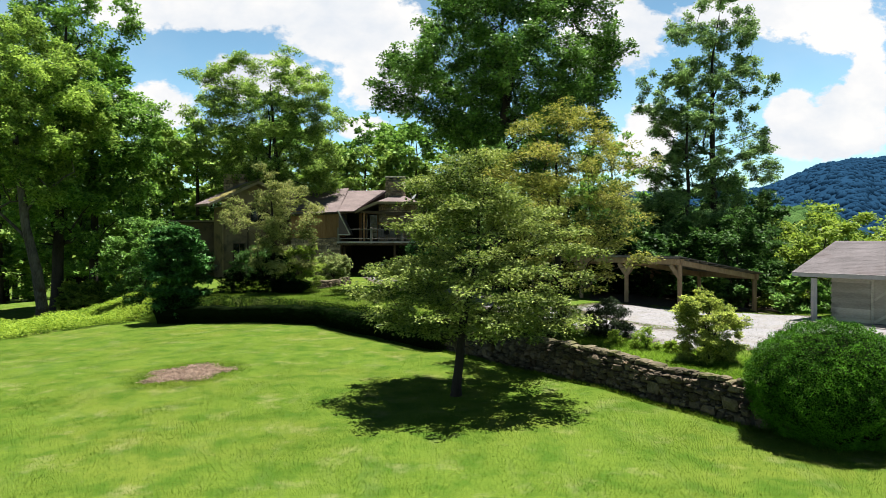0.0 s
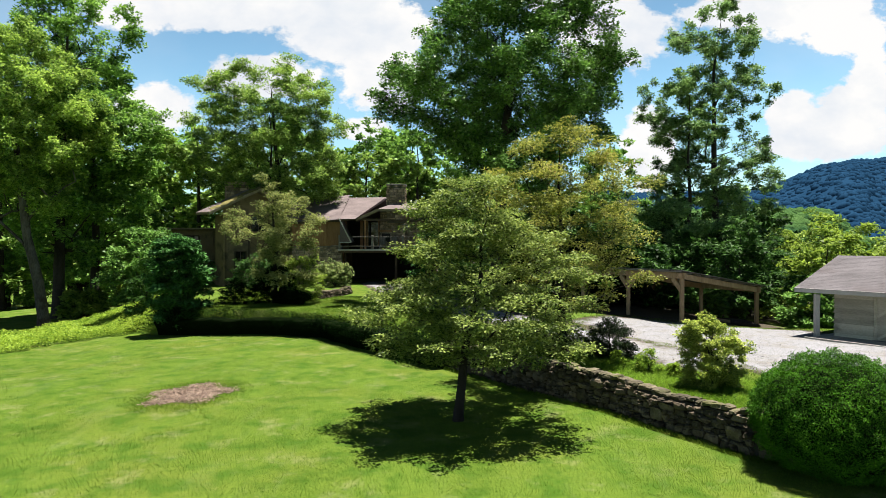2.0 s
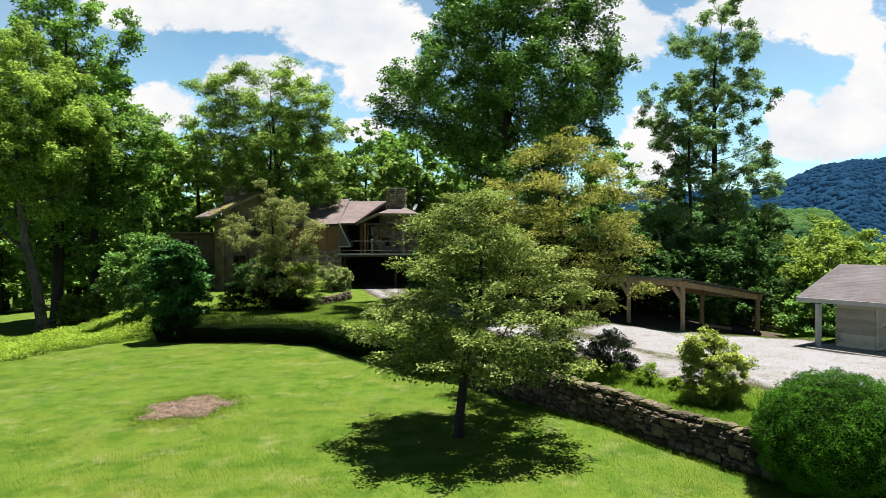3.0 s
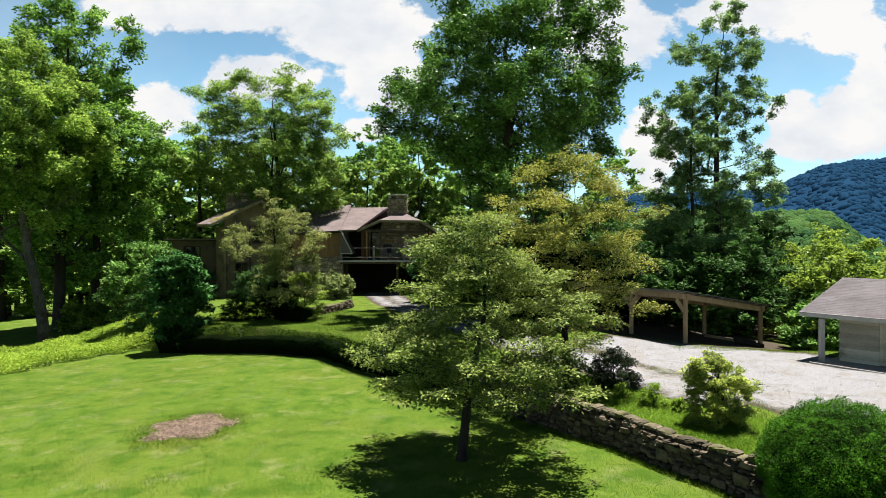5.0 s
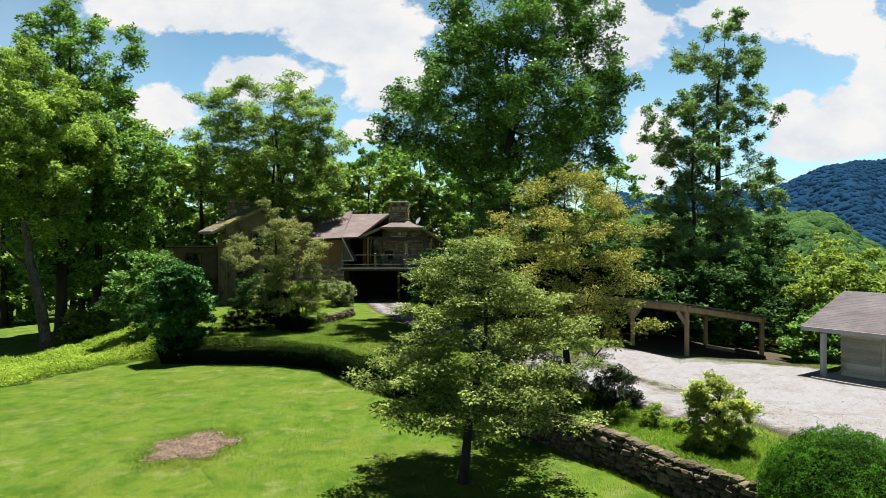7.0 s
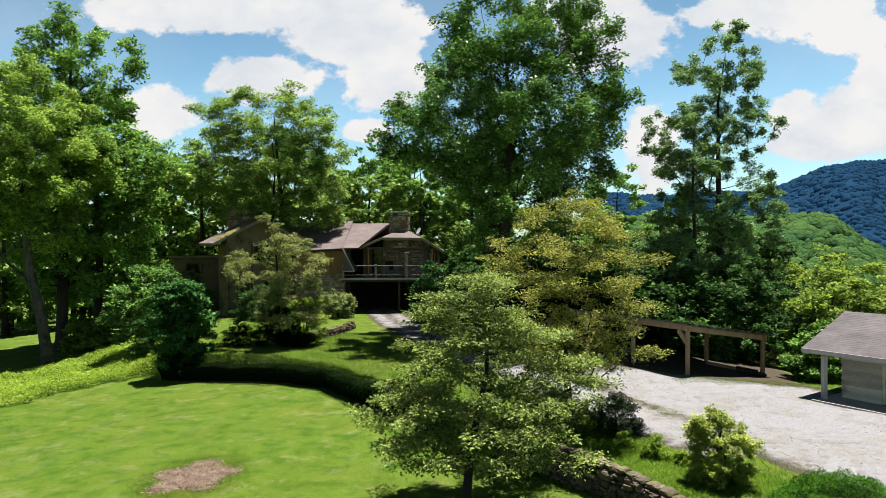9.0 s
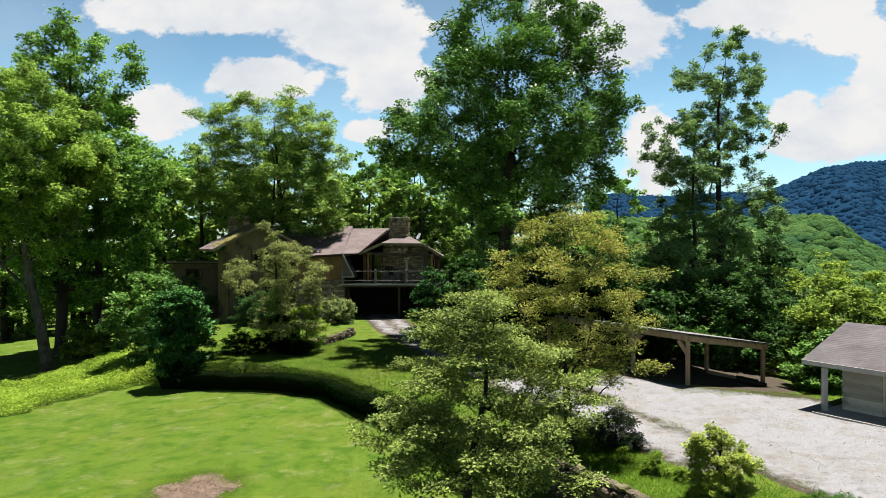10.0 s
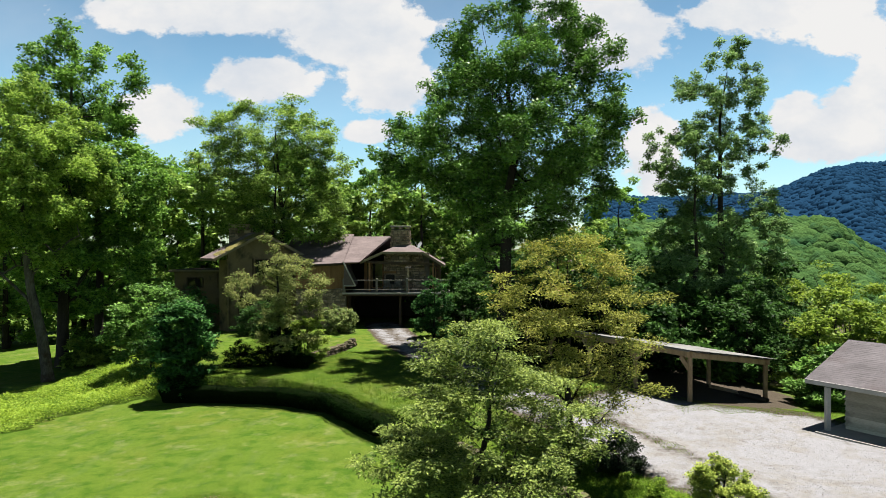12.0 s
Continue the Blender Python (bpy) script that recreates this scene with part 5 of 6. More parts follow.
    for k in range(44):
        s, t = rng.uniform(0.55, 0.98), rng.uniform(0.02, 0.85)
        c = rf + w * 2.2 * s + le * t
        bm = bmesh.new()
        bmesh.ops.create_icosphere(bm, subdivisions=1, radius=1.0)
        for v in bm.verts:
            v.co *= rng.uniform(0.75, 1.25)
        down = le.normalized()
        face = Matrix((w, down, w.cross(down) * (1 if w.cross(down).z > 0 else -1))).transposed().to_4x4()
        m = Matrix.Translation(c + V((0, 0, 0.03))) @ face @ Matrix.Diagonal((rng.uniform(0.15, 0.4), rng.uniform(0.25, 0.6), 0.06, 1))
        bm.transform(m)
        part("moss_patch", bm, MOSS, root)
    for e in (le, re):
        timber("barge_board", rn + w * 0.03 + V((0, 0, -0.12)), rn + e + w * 0.03 + V((0, 0, -0.10)), 0.06, 0.20, FASCIA_TAN, root)
    timber("fascia", rn + le + V((0, 0, -0.1)), rf + le + V((0, 0, -0.1)), 0.05, 0.16, FASCIA_TAN, root)
    # its walls: a front gable wall and the side
    fl, fr = rn - w * 0.7 + p * 2.75, rn - w * 0.7 - p * 3.2
    bl, br = fl - w * 1.4, fr - w * 5.5
    for a, b in ((fl, fr), (bl, fl), (fr, br)):
        bm = bmesh.new()
        d = (b - a).normalized()
        inn = V((-d.y, d.x, 0)) * 0.2
        q = [a, b, b + inn, a + inn]
        lo = [bm.verts.new((c.x, c.y, 0.5)) for c in q]
        hi = [bm.verts.new((c.x, c.y, 6.5)) for c in q]
        bm.faces.new(lo), bm.faces.new(hi)
        for i in range(4):
            bm.faces.new((lo[i], lo[(i + 1) % 4], hi[(i + 1) % 4], hi[i]))
        bmesh.ops.recalc_face_normals(bm, faces=list(bm.faces))
        part("wall", bm, STUCCO, root, "olive tan stucco wall")
    bm = bmesh.new()
    tri = [V((fl.x, fl.y, 6.5)), V((fr.x, fr.y, 6.5)), V((fr.x, fr.y, 6.95)), V(((rn - w * 0.7).x, (rn - w * 0.7).y, 8.45)), V((fl.x, fl.y, 7.15))]
    fa, ba = [bm.verts.new(c) for c in tri], [bm.verts.new(c - w * 0.2) for c in tri]
    bm.faces.new(fa), bm.faces.new(ba[::-1])
    for i in range(5):
        bm.faces.new((fa[i], fa[(i + 1) % 5], ba[(i + 1) % 5], ba[i]))
    bmesh.ops.recalc_face_normals(bm, faces=list(bm.faces))
    part("gable", bm, STUCCO, root)
    mid = lambda k: (fl.lerp(fr, k).x, fl.lerp(fr, k).y)
    window(root, mid(0.40), mid(0.62), 5.2, 6.5, (w.x, w.y), WOOD_DARK, 1)
    window(root, mid(0.15), mid(0.32), 2.2, 3.6, (w.x, w.y), WOOD_DARK, 1)
    window(root, mid(0.55), mid(0.8), 2.0, 3.6, (w.x, w.y), WOOD_DARK, 2)
    for k in (0.0, 0.36, 0.66, 1.0):
        c = fl.lerp(fr, k) + w * 0.03
        timber("corner_board", (c.x, c.y, 0.6), (c.x, c.y, 6.6), 0.14, 0.06, WOOD_DARK if 0 < k < 1 else STUCCO, root)
    c0, c1 = fl + w * 0.04, fr + w * 0.04
    timber("band", (c0.x, c0.y, 4.6), (c1.x, c1.y, 4.6), 0.06, 0.16, STUCCO, root)
    chw = block("chimney", (-18.5, 53.4, 6.0), (-16.6, 54.7, 9.45), MORTAR_PALE, root, label="mossy fieldstone chimney of the gabled wing")
    stone_face("stone_facing", (-18.5, 53.4, 6.0), (1, 0, 0), 1.9, 3.45, 31, chw, 0.08, 0.4)
    stone_face("stone_facing", (-16.6, 53.4, 6.0), (0, 1, 0), 1.3, 3.45, 32, chw, 0.08, 0.4)
    # flat-roofed annex
    block("wall", (-23.4, 54.1, 0.2), (-19.6, 54.35, 5.4), STUCCO, root, label="olive tan stucco wall")
    block("wall", (-23.4, 54.35, 0.2), (-23.15, 58.5, 5.4), STUCCO, root)
    block("roof", (-23.75, 53.7, 5.38), (-19.4, 58.6, 5.58), WOOD_DARK, root, label="flat roof with a dark timber edge")
    timber("fascia", (-23.78, 53.66, 5.5), (-19.4, 53.66, 5.5), 0.05, 0.12, FASCIA_TAN, root)
    window(root, (-22.3, 54.1), (-20.95, 54.1), 4.05, 4.9, (0, -1), WOOD_DARK, 1)
    block("shutter_panel", (-20.6, 54.04, 4.0), (-19.7, 54.1, 5.2), STUCCO, root, 0.01)
    # two slatted chairs on the deck
    def deck_chair(at, turn):
        c = thing("deck_chair", "greyed slatted chair standing on the timber deck", "chair", at, turn, group="chairs on the deck")
        for x in (-0.26, 0.26):
            for y in (-0.25, 0.25):
                block("leg", (x - 0.025, y - 0.025, 0), (x + 0.025, y + 0.025, 0.62 if y < 0 else 0.42), WOOD_GREY, c, 0.005)
            block("armrest", (x - 0.05, -0.3, 0.62), (x + 0.05, 0.3, 0.65), WOOD_GREY, c, 0.005)
        for k in range(5):
            block("seat_slat", (-0.25, -0.25 + k * 0.105, 0.40), (0.25, -0.16 + k * 0.105, 0.425), WOOD_GREY, c, 0.004)
            block("back_slat", (-0.25 + k * 0.105, 0.25, 0.42), (-0.16 + k * 0.105, 0.28, 1.0), WOOD_GREY, c, 0.004)
        return c

    deck_chair((-5.2, 53.5, 3.766), 12)
    deck_chair((-4.3, 53.6, 3.766), -10)
    # satellite dish on the roof
    dish = thing("satellite_dish", "small grey satellite dish fixed on the shingle roof", "satellite dish", (-2.45, 53.9, 7.05))
    bm = bmesh.new()
    rings = []
    for i in range(6):
        r = 0.27 * i / 5
        rings.append([bm.verts.new((r * math.cos(a * math.pi / 10), r * math.sin(a * math.pi / 10) * 1.15, 0.28 * r * r)) for a in range(20)] if i else [bm.verts.new((0, 0, 0))])
    for a in range(20):
        bm.faces.new((rings[0][0], rings[1][a], rings[1][(a + 1) % 20]))
        for i in range(1, 5):
            bm.faces.new((rings[i][a], rings[i + 1][a], rings[i + 1][(a + 1) % 20], rings[i][(a + 1) % 20]))
    bm.transform(pose(0, 0, 0.62, 62, 0, -55))
    d = part("reflector", bm, DISH, dish)
    sol = d.modifiers.new("thick", "SOLIDIFY")
    sol.thickness = 0.015
    v, f = tube_arrays(np.array([(0, 0, -0.1), (0, 0, 0.3), (0.03, 0.03, 0.6)]), [0.025, 0.025, 0.025], 8)
    raw("mast", v, f, METAL_GREY, dish, smooth=True)
    v, f = tube_arrays(np.array([(0, 0, 0.4), (-0.2, -0.25, 0.5), (-0.32, -0.4, 0.75)]), [0.012, 0.012, 0.012], 6)
    raw("feed_arm", v, f, METAL_GREY, dish, smooth=True)
    block("feed_horn", (-0.37, -0.45, 0.72), (-0.28, -0.36, 0.82), METAL_GREY, dish, 0.01)
    return root


make_house()

# ---- shrubs and hedges ----
shrub("boxwood", "large clipped round boxwood with tiny glossy leaves", (7.3, 11.9, gz(6.5, 10.8) - 0.12), (3.2, 3.1, 2.4), LEAF_BOX, leaves=135000, leaf_size=0.030, seed=3, lumps=520, lump=0.15, pitch=0.085, up=0.5, bumpy=0.03, ragged=0.04, core=0.84, simple=True, droop=-0.5, face=0.9)
tree("azalea_bush", "yellow-green azalea with leafy rosettes beside the stone wall", (6.55, 15.6, gz(6.9, 15.7) - 0.05),
     [(0.12, 0.6, 0.6), (0.4, 0.78, 0.8), (0.95, 0.80, 0.88), (1.3, 0.74, 0.8), (1.55, 0.62, 0.45), (1.82, 0.42, 0.05)],
     LEAF_AZALEA, BARK, lobes=100, simple=True, leaves=42000, size=0.056, seed=5, trunk=0.05, bole=0.04, lobe_r=0.19, flat=0.7, depth=1.0, forks=4, up=1.1, shell=0.65, category="shrub", droop=0.0)
tree("dark_shrub", "low dark wine-green shrub with bare twig ends", (5.1, 19.6, gz(5.1, 19.6)),
     [(0.1, 0.7, 0.7), (0.4, 0.85, 0.8), (0.75, 0.7, 0.75), (1.1, 0.35, 0.4)],
     LEAF_DARKRED, BARK, lobes=44, leaves=16000, size=0.055, seed=6, trunk=0.03, bole=0.08, lobe_r=0.22, flat=0.8, forks=4, category="shrub")
for k, (x, y, w, t) in enumerate([(5.55, 17.3, 0.42, 0.6), (5.0, 18.3, 0.3, 0.45), (6.1, 16.9, 0.25, 0.35)]):
    tree("spirea_bush", "small bright green shrub in the grass above the wall", (x, y, gz(x + 0.2, y)), [(0.05, w * 0.8, w * 0.8), (t * 0.5, w, w), (t * 0.8, w * 0.7, w * 0.6), (t, w * 0.3, w * 0.3)],
         LEAF_COVER, BARK, lobes=22, leaves=2600, size=0.055, seed=7 + k, trunk=0.015, bole=0.03, lobe_r=0.24, flat=0.9, forks=4, category="shrub", group="small shrubs above the wall")
tree("viburnum", "leafy shrub with pale tips crowding the dogwood", (3.1, 19.9, gz(3.1, 19.9)),
     [(0.1, 1.17, 1.17), (0.56, 1.35, 1.30), (1.05, 0.99, 1.04), (1.40, 0.3, 0.3)],
     LEAF_DOG, BARK, lobes=50, leaves=7000, size=0.10, seed=9, trunk=0.08, bole=0.15, lobe_r=0.22, flat=0.7, forks=3, up=0.9, category="shrub")
tree("sumac_tree", "low dark sumac with glossy drooping leaves at the lawn's edge", (-14.1, 33.7, gz(-14.1, 32.4)),
     [(0.15, 0.8, 0.9), (1.0, 1.0, 1.1), (2.0, 1.4, 1.5), (3.2, 1.6, 1.8), (4.3, 1.4, 1.5), (5.2, 0.5, 0.6)],
     LEAF_SUMAC, BARK, simple=True, lobes=90, leaves=28000, size=0.20, seed=71, trunk=0.12, bole=0.3, lobe_r=0.24, flat=0.5, depth=0.9, up=1.1, forks=3, shell=0.4)
tree("vine_tree", "low tree smothered in a tangle of green vines", (-18.9, 40.0, gz(-18.9, 40.0)),
     [(0.2, 2.0, 2.2), (1.4, 2.6, 2.4), (2.8, 2.8, 2.6), (3.9, 2.4, 2.2), (4.8, 1.2, 1.0)],
     LEAF_OAK, BARK, simple=True, lobes=56, leaves=16000, size=0.2, seed=72, trunk=0.14, bole=0.4, lobe_r=0.24, flat=0.6, depth=0.9, up=0.9, forks=2, shell=0.5)
tree("dark_shrub", "dark leafy shrub under the vines", (-17.4, 37.0, gz(-17.4, 37.0)),
     [(0.1, 1.35, 1.35), (0.96, 1.56, 1.50), (1.80, 1.14, 1.20), (2.40, 0.3, 0.3)],
     LEAF_SHADED, BARK, simple=True, lobes=46, leaves=7000, size=0.15, seed=12, trunk=0.08, bole=0.15, lobe_r=0.22, flat=0.7, forks=3, up=0.9, category="shrub")
tree("rounded_shrub", "rounded olive shrub at the foot of the dogwood", (-8.15, 36.6, gz(-8.15, 36.6)),
     [(0.1, 1.1, 1.1), (1.1, 1.30, 1.25), (2.1, 1.0, 1.05), (2.9, 0.2, 0.2)],
     LEAF_BRIGHT, BARK, simple=True, lobes=50, leaves=11000, size=0.11, seed=74, trunk=0.05, bole=0.1, lobe_r=0.22, flat=0.7, forks=3, up=0.9, category="shrub")
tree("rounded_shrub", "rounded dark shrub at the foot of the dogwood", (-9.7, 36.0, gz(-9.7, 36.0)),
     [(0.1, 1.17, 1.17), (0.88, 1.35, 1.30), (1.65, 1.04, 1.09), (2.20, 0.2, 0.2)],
     LEAF_HEDGE_SHADED, BARK, simple=True, lobes=50, leaves=11000, size=0.11, seed=90, trunk=0.05, bole=0.1, lobe_r=0.22, flat=0.7, forks=3, up=0.9, category="shrub")
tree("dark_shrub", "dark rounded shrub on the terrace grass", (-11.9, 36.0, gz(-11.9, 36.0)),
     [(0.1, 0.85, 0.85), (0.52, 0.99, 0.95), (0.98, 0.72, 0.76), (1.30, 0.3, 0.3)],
     LEAF_HEDGE_SHADED, BARK, simple=True, lobes=46, leaves=6000, size=0.09, seed=15, trunk=0.08, bole=0.15, lobe_r=0.22, flat=0.7, forks=3, up=0.9, category="shrub")
shrub("clipped_shrub", "dark clipped shrub on the terrace grass", (-8.6, 35.3, gz(-8.6, 35.3)), (2.6, 1.1, 0.95), LEAF_HEDGE_SHADED, leaves=4000, leaf_size=0.09, seed=16, lumps=24)
tree("pale_shrub", "pale variegated shrub beside the stone pier", (-8.5, 49.2, gz(-8.5, 49.2)),
     [(0.1, 1.30, 1.30), (0.88, 1.51, 1.45), (1.65, 1.10, 1.16), (2.20, 0.3, 0.3)],
     LEAF_VARIEG, BARK, simple=True, lobes=46, leaves=8000, size=0.14, seed=17, trunk=0.08, bole=0.15, lobe_r=0.22, flat=0.7, forks=3, up=0.9, category="shrub")
tree("yew_bush", "tall dark evergreen bush beside the house track", (-1.1, 46.5, gz(-1.1, 46.5)),
     [(0.1, 1.44, 1.44), (1.76, 1.66, 1.60), (3.30, 1.22, 1.28), (4.40, 0.3, 0.3)],
     LEAF_SUMAC, BARK, simple=True, lobes=60, leaves=11000, size=0.16, seed=18, trunk=0.08, bole=0.15, lobe_r=0.22, flat=0.7, forks=3, up=0.9, category="shrub")
tree("yew_bush", "dark evergreen bush beside the house track", (1.6, 48.0, gz(1.6, 48.0)),
     [(0.1, 1.89, 1.89), (1.72, 2.18, 2.10), (3.22, 1.60, 1.68), (4.30, 0.3, 0.3)],
     LEAF_SHADED, BARK, simple=True, lobes=50, leaves=9000, size=0.20, seed=19, trunk=0.08, bole=0.15, lobe_r=0.22, flat=0.7, forks=3, up=0.9, category="shrub")
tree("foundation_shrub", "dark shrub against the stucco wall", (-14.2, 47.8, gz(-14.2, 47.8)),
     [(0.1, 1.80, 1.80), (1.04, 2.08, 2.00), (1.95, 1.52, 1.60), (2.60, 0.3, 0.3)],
     LEAF_SHADED, BARK, simple=True, lobes=46, leaves=7000, size=0.16, seed=20, trunk=0.08, bole=0.15, lobe_r=0.22, flat=0.7, forks=3, up=0.9, category="shrub")
tree("foundation_shrub", "green shrub against the annex wall", (-20.6, 50.5, gz(-20.6, 50.5)),
     [(0.1, 2.07, 2.07), (1.36, 2.39, 2.30), (2.55, 1.75, 1.84), (3.40, 0.3, 0.3)],
     LEAF_SUMAC, BARK, simple=True, lobes=46, leaves=7000, size=0.20, seed=21, trunk=0.08, bole=0.15, lobe_r=0.22, flat=0.7, forks=3, up=0.9, category="shrub")

# sunlit thicket behind the shed, and plants behind the carport mostly in leaf colours darkened for shade
THICKET = [(17.0, 36.5, 6.0, 5.6), (20.5, 34.0, 6.0, 5.9), (24.0, 32.0, 6.5, 6.2), (27.5, 30.0, 6.0, 6.3), (19.0, 39.5, 6.5, 6.4), (23.5, 37.5, 7.0, 6.8),
           (28.5, 35.5, 7.5, 7.0), (33.0, 33.0, 7.5, 7.2), (31.0, 41.0, 8.0, 7.5), (25.0, 43.5, 8.0, 7.2), (18.2, 30.8, 3.6, 3.0)]
# saplings 0 and 4 take the leaf colour that has shade put in
for i, (x, y, w, h) in enumerate(THICKET):
    tree("thicket_tree", "sunlit bright green sapling in the thicket behind the shed", (x, y, gz(x, y) - 0.1),
         [(0.2, w * 0.42, w * 0.42), (h * 0.3, w * 0.5, w * 0.5), (h * 0.6, w * 0.46, w * 0.48), (h * 0.85, w * 0.28, w * 0.26), (h, w * 0.08, w * 0.08)],
         LEAF_SHADED if i in (0, 4) else (LEAF_OAK if i == 10 else LEAF_BRIGHT), BARK, lobes=50, n_t=8, simple=True, leaves=11000, size=0.235, seed=60 + i, trunk=0.1, bole=0.4, lobe_r=0.2, flat=0.6, forks=3, up=1.0,
         group="thicket behind the shed")
SHADE = [(8.6, 35.6, 4.6, 4.0), (11.8, 36.2, 5.0, 3.4), (15.0, 35.8, 3.6, 2.6), (5.6, 36.4, 4.6, 4.4), (11.0, 39.5, 5.5, 5.0), (14.4, 39.0, 5.0, 4.6), (5.0, 41.0, 5.0, 5.0), (9.5, 43.0, 6.5, 6.5), (1.8, 52.5, 4.5, 5.5), (6.0, 50.0, 6.0, 7.0), (13.5, 47.0, 6.5, 6.5), (17.2, 48.0, 7.0, 9.0), (21.4, 48.5, 7.5, 9.5), (13.0, 51.0, 7.0, 8.0), (24.5, 47.0, 6.0, 7.5)]
for i, (x, y, w, h) in enumerate(SHADE):
    tree("understory_tree", "shaded understory sapling below the tall trees", (x, y, gz(x, y) - 0.1),
         [(0.1, w * 0.45, w * 0.45), (h * 0.4, w * 0.52, w * 0.52), (h * 0.75, w * 0.42, w * 0.42), (h, w * 0.1, w * 0.1)],
         LEAF_HEDGE_SHADED if i in (0, 3) else (LEAF_OAK if i == 2 else LEAF_SHADED), BARK, lobes=40, n_t=8, simple=True, leaves=6200, size=0.32, seed=80 + i, trunk=0.09, bole=0.2, lobe_r=0.22, flat=0.7, forks=3, group="understory below the tall trees")
LEFT = [(-36, 64.5, 7, 5.0), (-31, 65.5, 6.5, 4.5), (-24.5, 59.5, 5, 5.0), (-43, 62, 8, 6.0), (-38.5, 50, 4.5, 3.6), (-31.2, 35.0, 2.6, 1.5), (-26.2, 46.0, 3.4, 2.0), (-23.5, 50.0, 4.0, 3.2)]
for i, (x, y, w, h) in enumerate(LEFT):
    tree("woodland_sapling", "leafy sapling at the edge of the woods", (x, y, gz(x, y) - 0.1),
         [(0.1, w * 0.45, w * 0.45), (h * 0.4, w * 0.52, w * 0.52), (h * 0.75, w * 0.4, w * 0.4), (h, w * 0.1, w * 0.1)],
         LEAF_WOOD if i < 5 else LEAF_BRIGHT, BARK, lobes=34, n_t=8, simple=True, leaves=6500, size=0.33, seed=100 + i, trunk=0.08, bole=0.2, lobe_r=0.22, flat=0.6, forks=3, group="saplings at the edge of the woods")


def make_hedge():
    """A long hedge on the bank, coloured near-black to carry its shade, following the terrace's edge."""
    rng = np.random.default_rng(77)
    root = thing("hedge", "long clipped hedge on the bank above the lawn, darkened for shade", "hedge", (0, 0, 0))
    line = EDGE[6:12]
    total = sum(math.dist(a, b) for a, b in zip(line[:-1], line[1:]))
    n = 70
    rings, vs = [], []
    prof = [(-0.35, -0.2), (-0.55, 0.35), (-0.86, 0.84), (-0.74, 0.97), (-0.25, 1.0), (0.05, 0.98), (0.2, 0.8), (0.25, -0.2)]
    for i in range(n + 1):
        p, d = along_line(line, total * i / n)
        side = Vector((d.y, -d.x))
        base = gz(*(p - side * 1.1))
        for (o, z) in prof:
            j = 0.85 + 0.12 * noise.noise(Vector((p.x * 1.3, p.y * 1.3, z * 2)))
            vs.append((p.x + side.x * (o * j + 0.05), p.y + side.y * (o * j + 0.05), base + z * j))
    m = len(prof)
    fs = [(i * m + k, i * m + k + 1, (i + 1) * m + k + 1, (i + 1) * m + k) for i in range(n) for k in range(m - 1)]
    raw("heart", vs, fs, CORE_SHADE, root, smooth=True)
    at, out = [], []
    for _ in range(28000):
        s = rng.uniform(0, total)
        p, d = along_line(line, s)
        side = Vector((d.y, -d.x))
        base = gz(*(p - side * 1.1)) if _ % 8 == 0 else base
        k = rng.integers(0, m - 1)
        t = rng.uniform()
        o, z = prof[k][0] * (1 - t) + prof[k + 1][0] * t, prof[k][1] * (1 - t) + prof[k + 1][1] * t
        b = 1.0 + 0.16 * noise.noise(Vector((p.x * 1.1, p.y * 1.1, z * 2))) + rng.normal(0, 0.05)
        at.append((p.x + side.x * (o * b + 0.05), p.y + side.y * (o * b + 0.05), base + z * b))
        out.append((side.x * o, side.y * o, z - 0.5))
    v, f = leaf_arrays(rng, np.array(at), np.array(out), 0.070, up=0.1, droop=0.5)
    raw("foliage", v, f, LEAF_HEDGE_SHADED, root)["kind"] = "stuff"


make_hedge()


# ---- low growth, mulch and grass ----
def scatter(rng, n, lo, hi, keep):
    """n ground places in a rectangle for which keep(x, y) holds."""
    out = np.zeros((0, 2))
    while len(out) < n:
        p = rng.uniform(lo, hi, (n * 2, 2))
        p = p[keep(p[:, 0], p[:, 1])]
        out = np.concatenate([out, p])
    p = out[:n]
    return np.column_stack([p, ground_z(p[:, 0], p[:, 1])])


def make_groundcover():
    rng = np.random.default_rng(8)

    bank = [(-21.5, 24.5), (-19.2, 29.5), (-17.8, 32.6), (-15.6, 34.4), (-15.2, 36.5), (-19.0, 41.5), (-21.5, 47.0), (-24.0, 47.0), (-24.2, 42.0), (-25.6, 37.5), (-27.0, 31.0)]

    def keep(x, y):
        x, y = x + 0.35 * np.sin(y * 1.7) + 0.2 * np.sin(y * 4.1), y + 0.35 * np.sin(x * 1.9) + 0.2 * np.sin(x * 4.7)
        inside = np.zeros(x.shape, bool)
        for (ax, ay), (bx, by) in zip(bank, bank[1:] + bank[:1]):
            inside ^= ((ay > y) != (by > y)) & (x < (bx - ax) * (y - ay) / (by - ay + 1e-12) + ax)
        return inside

    p = scatter(rng, 75000, (-29, 22), (-13, 48), keep)
    mound = np.array([noise.noise(Vector((x * 0.55, y * 0.55, 0.3))) + 0.6 * noise.noise(Vector((x * 1.7, y * 1.7, 4.0))) for x, y in p[:, :2]])
    tall = (0.40 + 0.42 * mound + 0.06 * (p[:, 0] + 20) + 0.75 * smooth(-19.0, -15.5, p[:, 0])).clip(0.10, 1.6)
    p[:, 2] += rng.beta(1.6, 1.1, len(p)) * tall
    out = rng.normal(0, 1, p.shape)
    v, f = leaf_arrays(rng, p, out, 0.10, up=0.8, simple=True)
    ob = raw("groundcover", v, f, LEAF_COVER)
    tagged(ob, "yellow-green rambling groundcover on the sloping bank", "groundcover", kind="stuff")


make_groundcover()


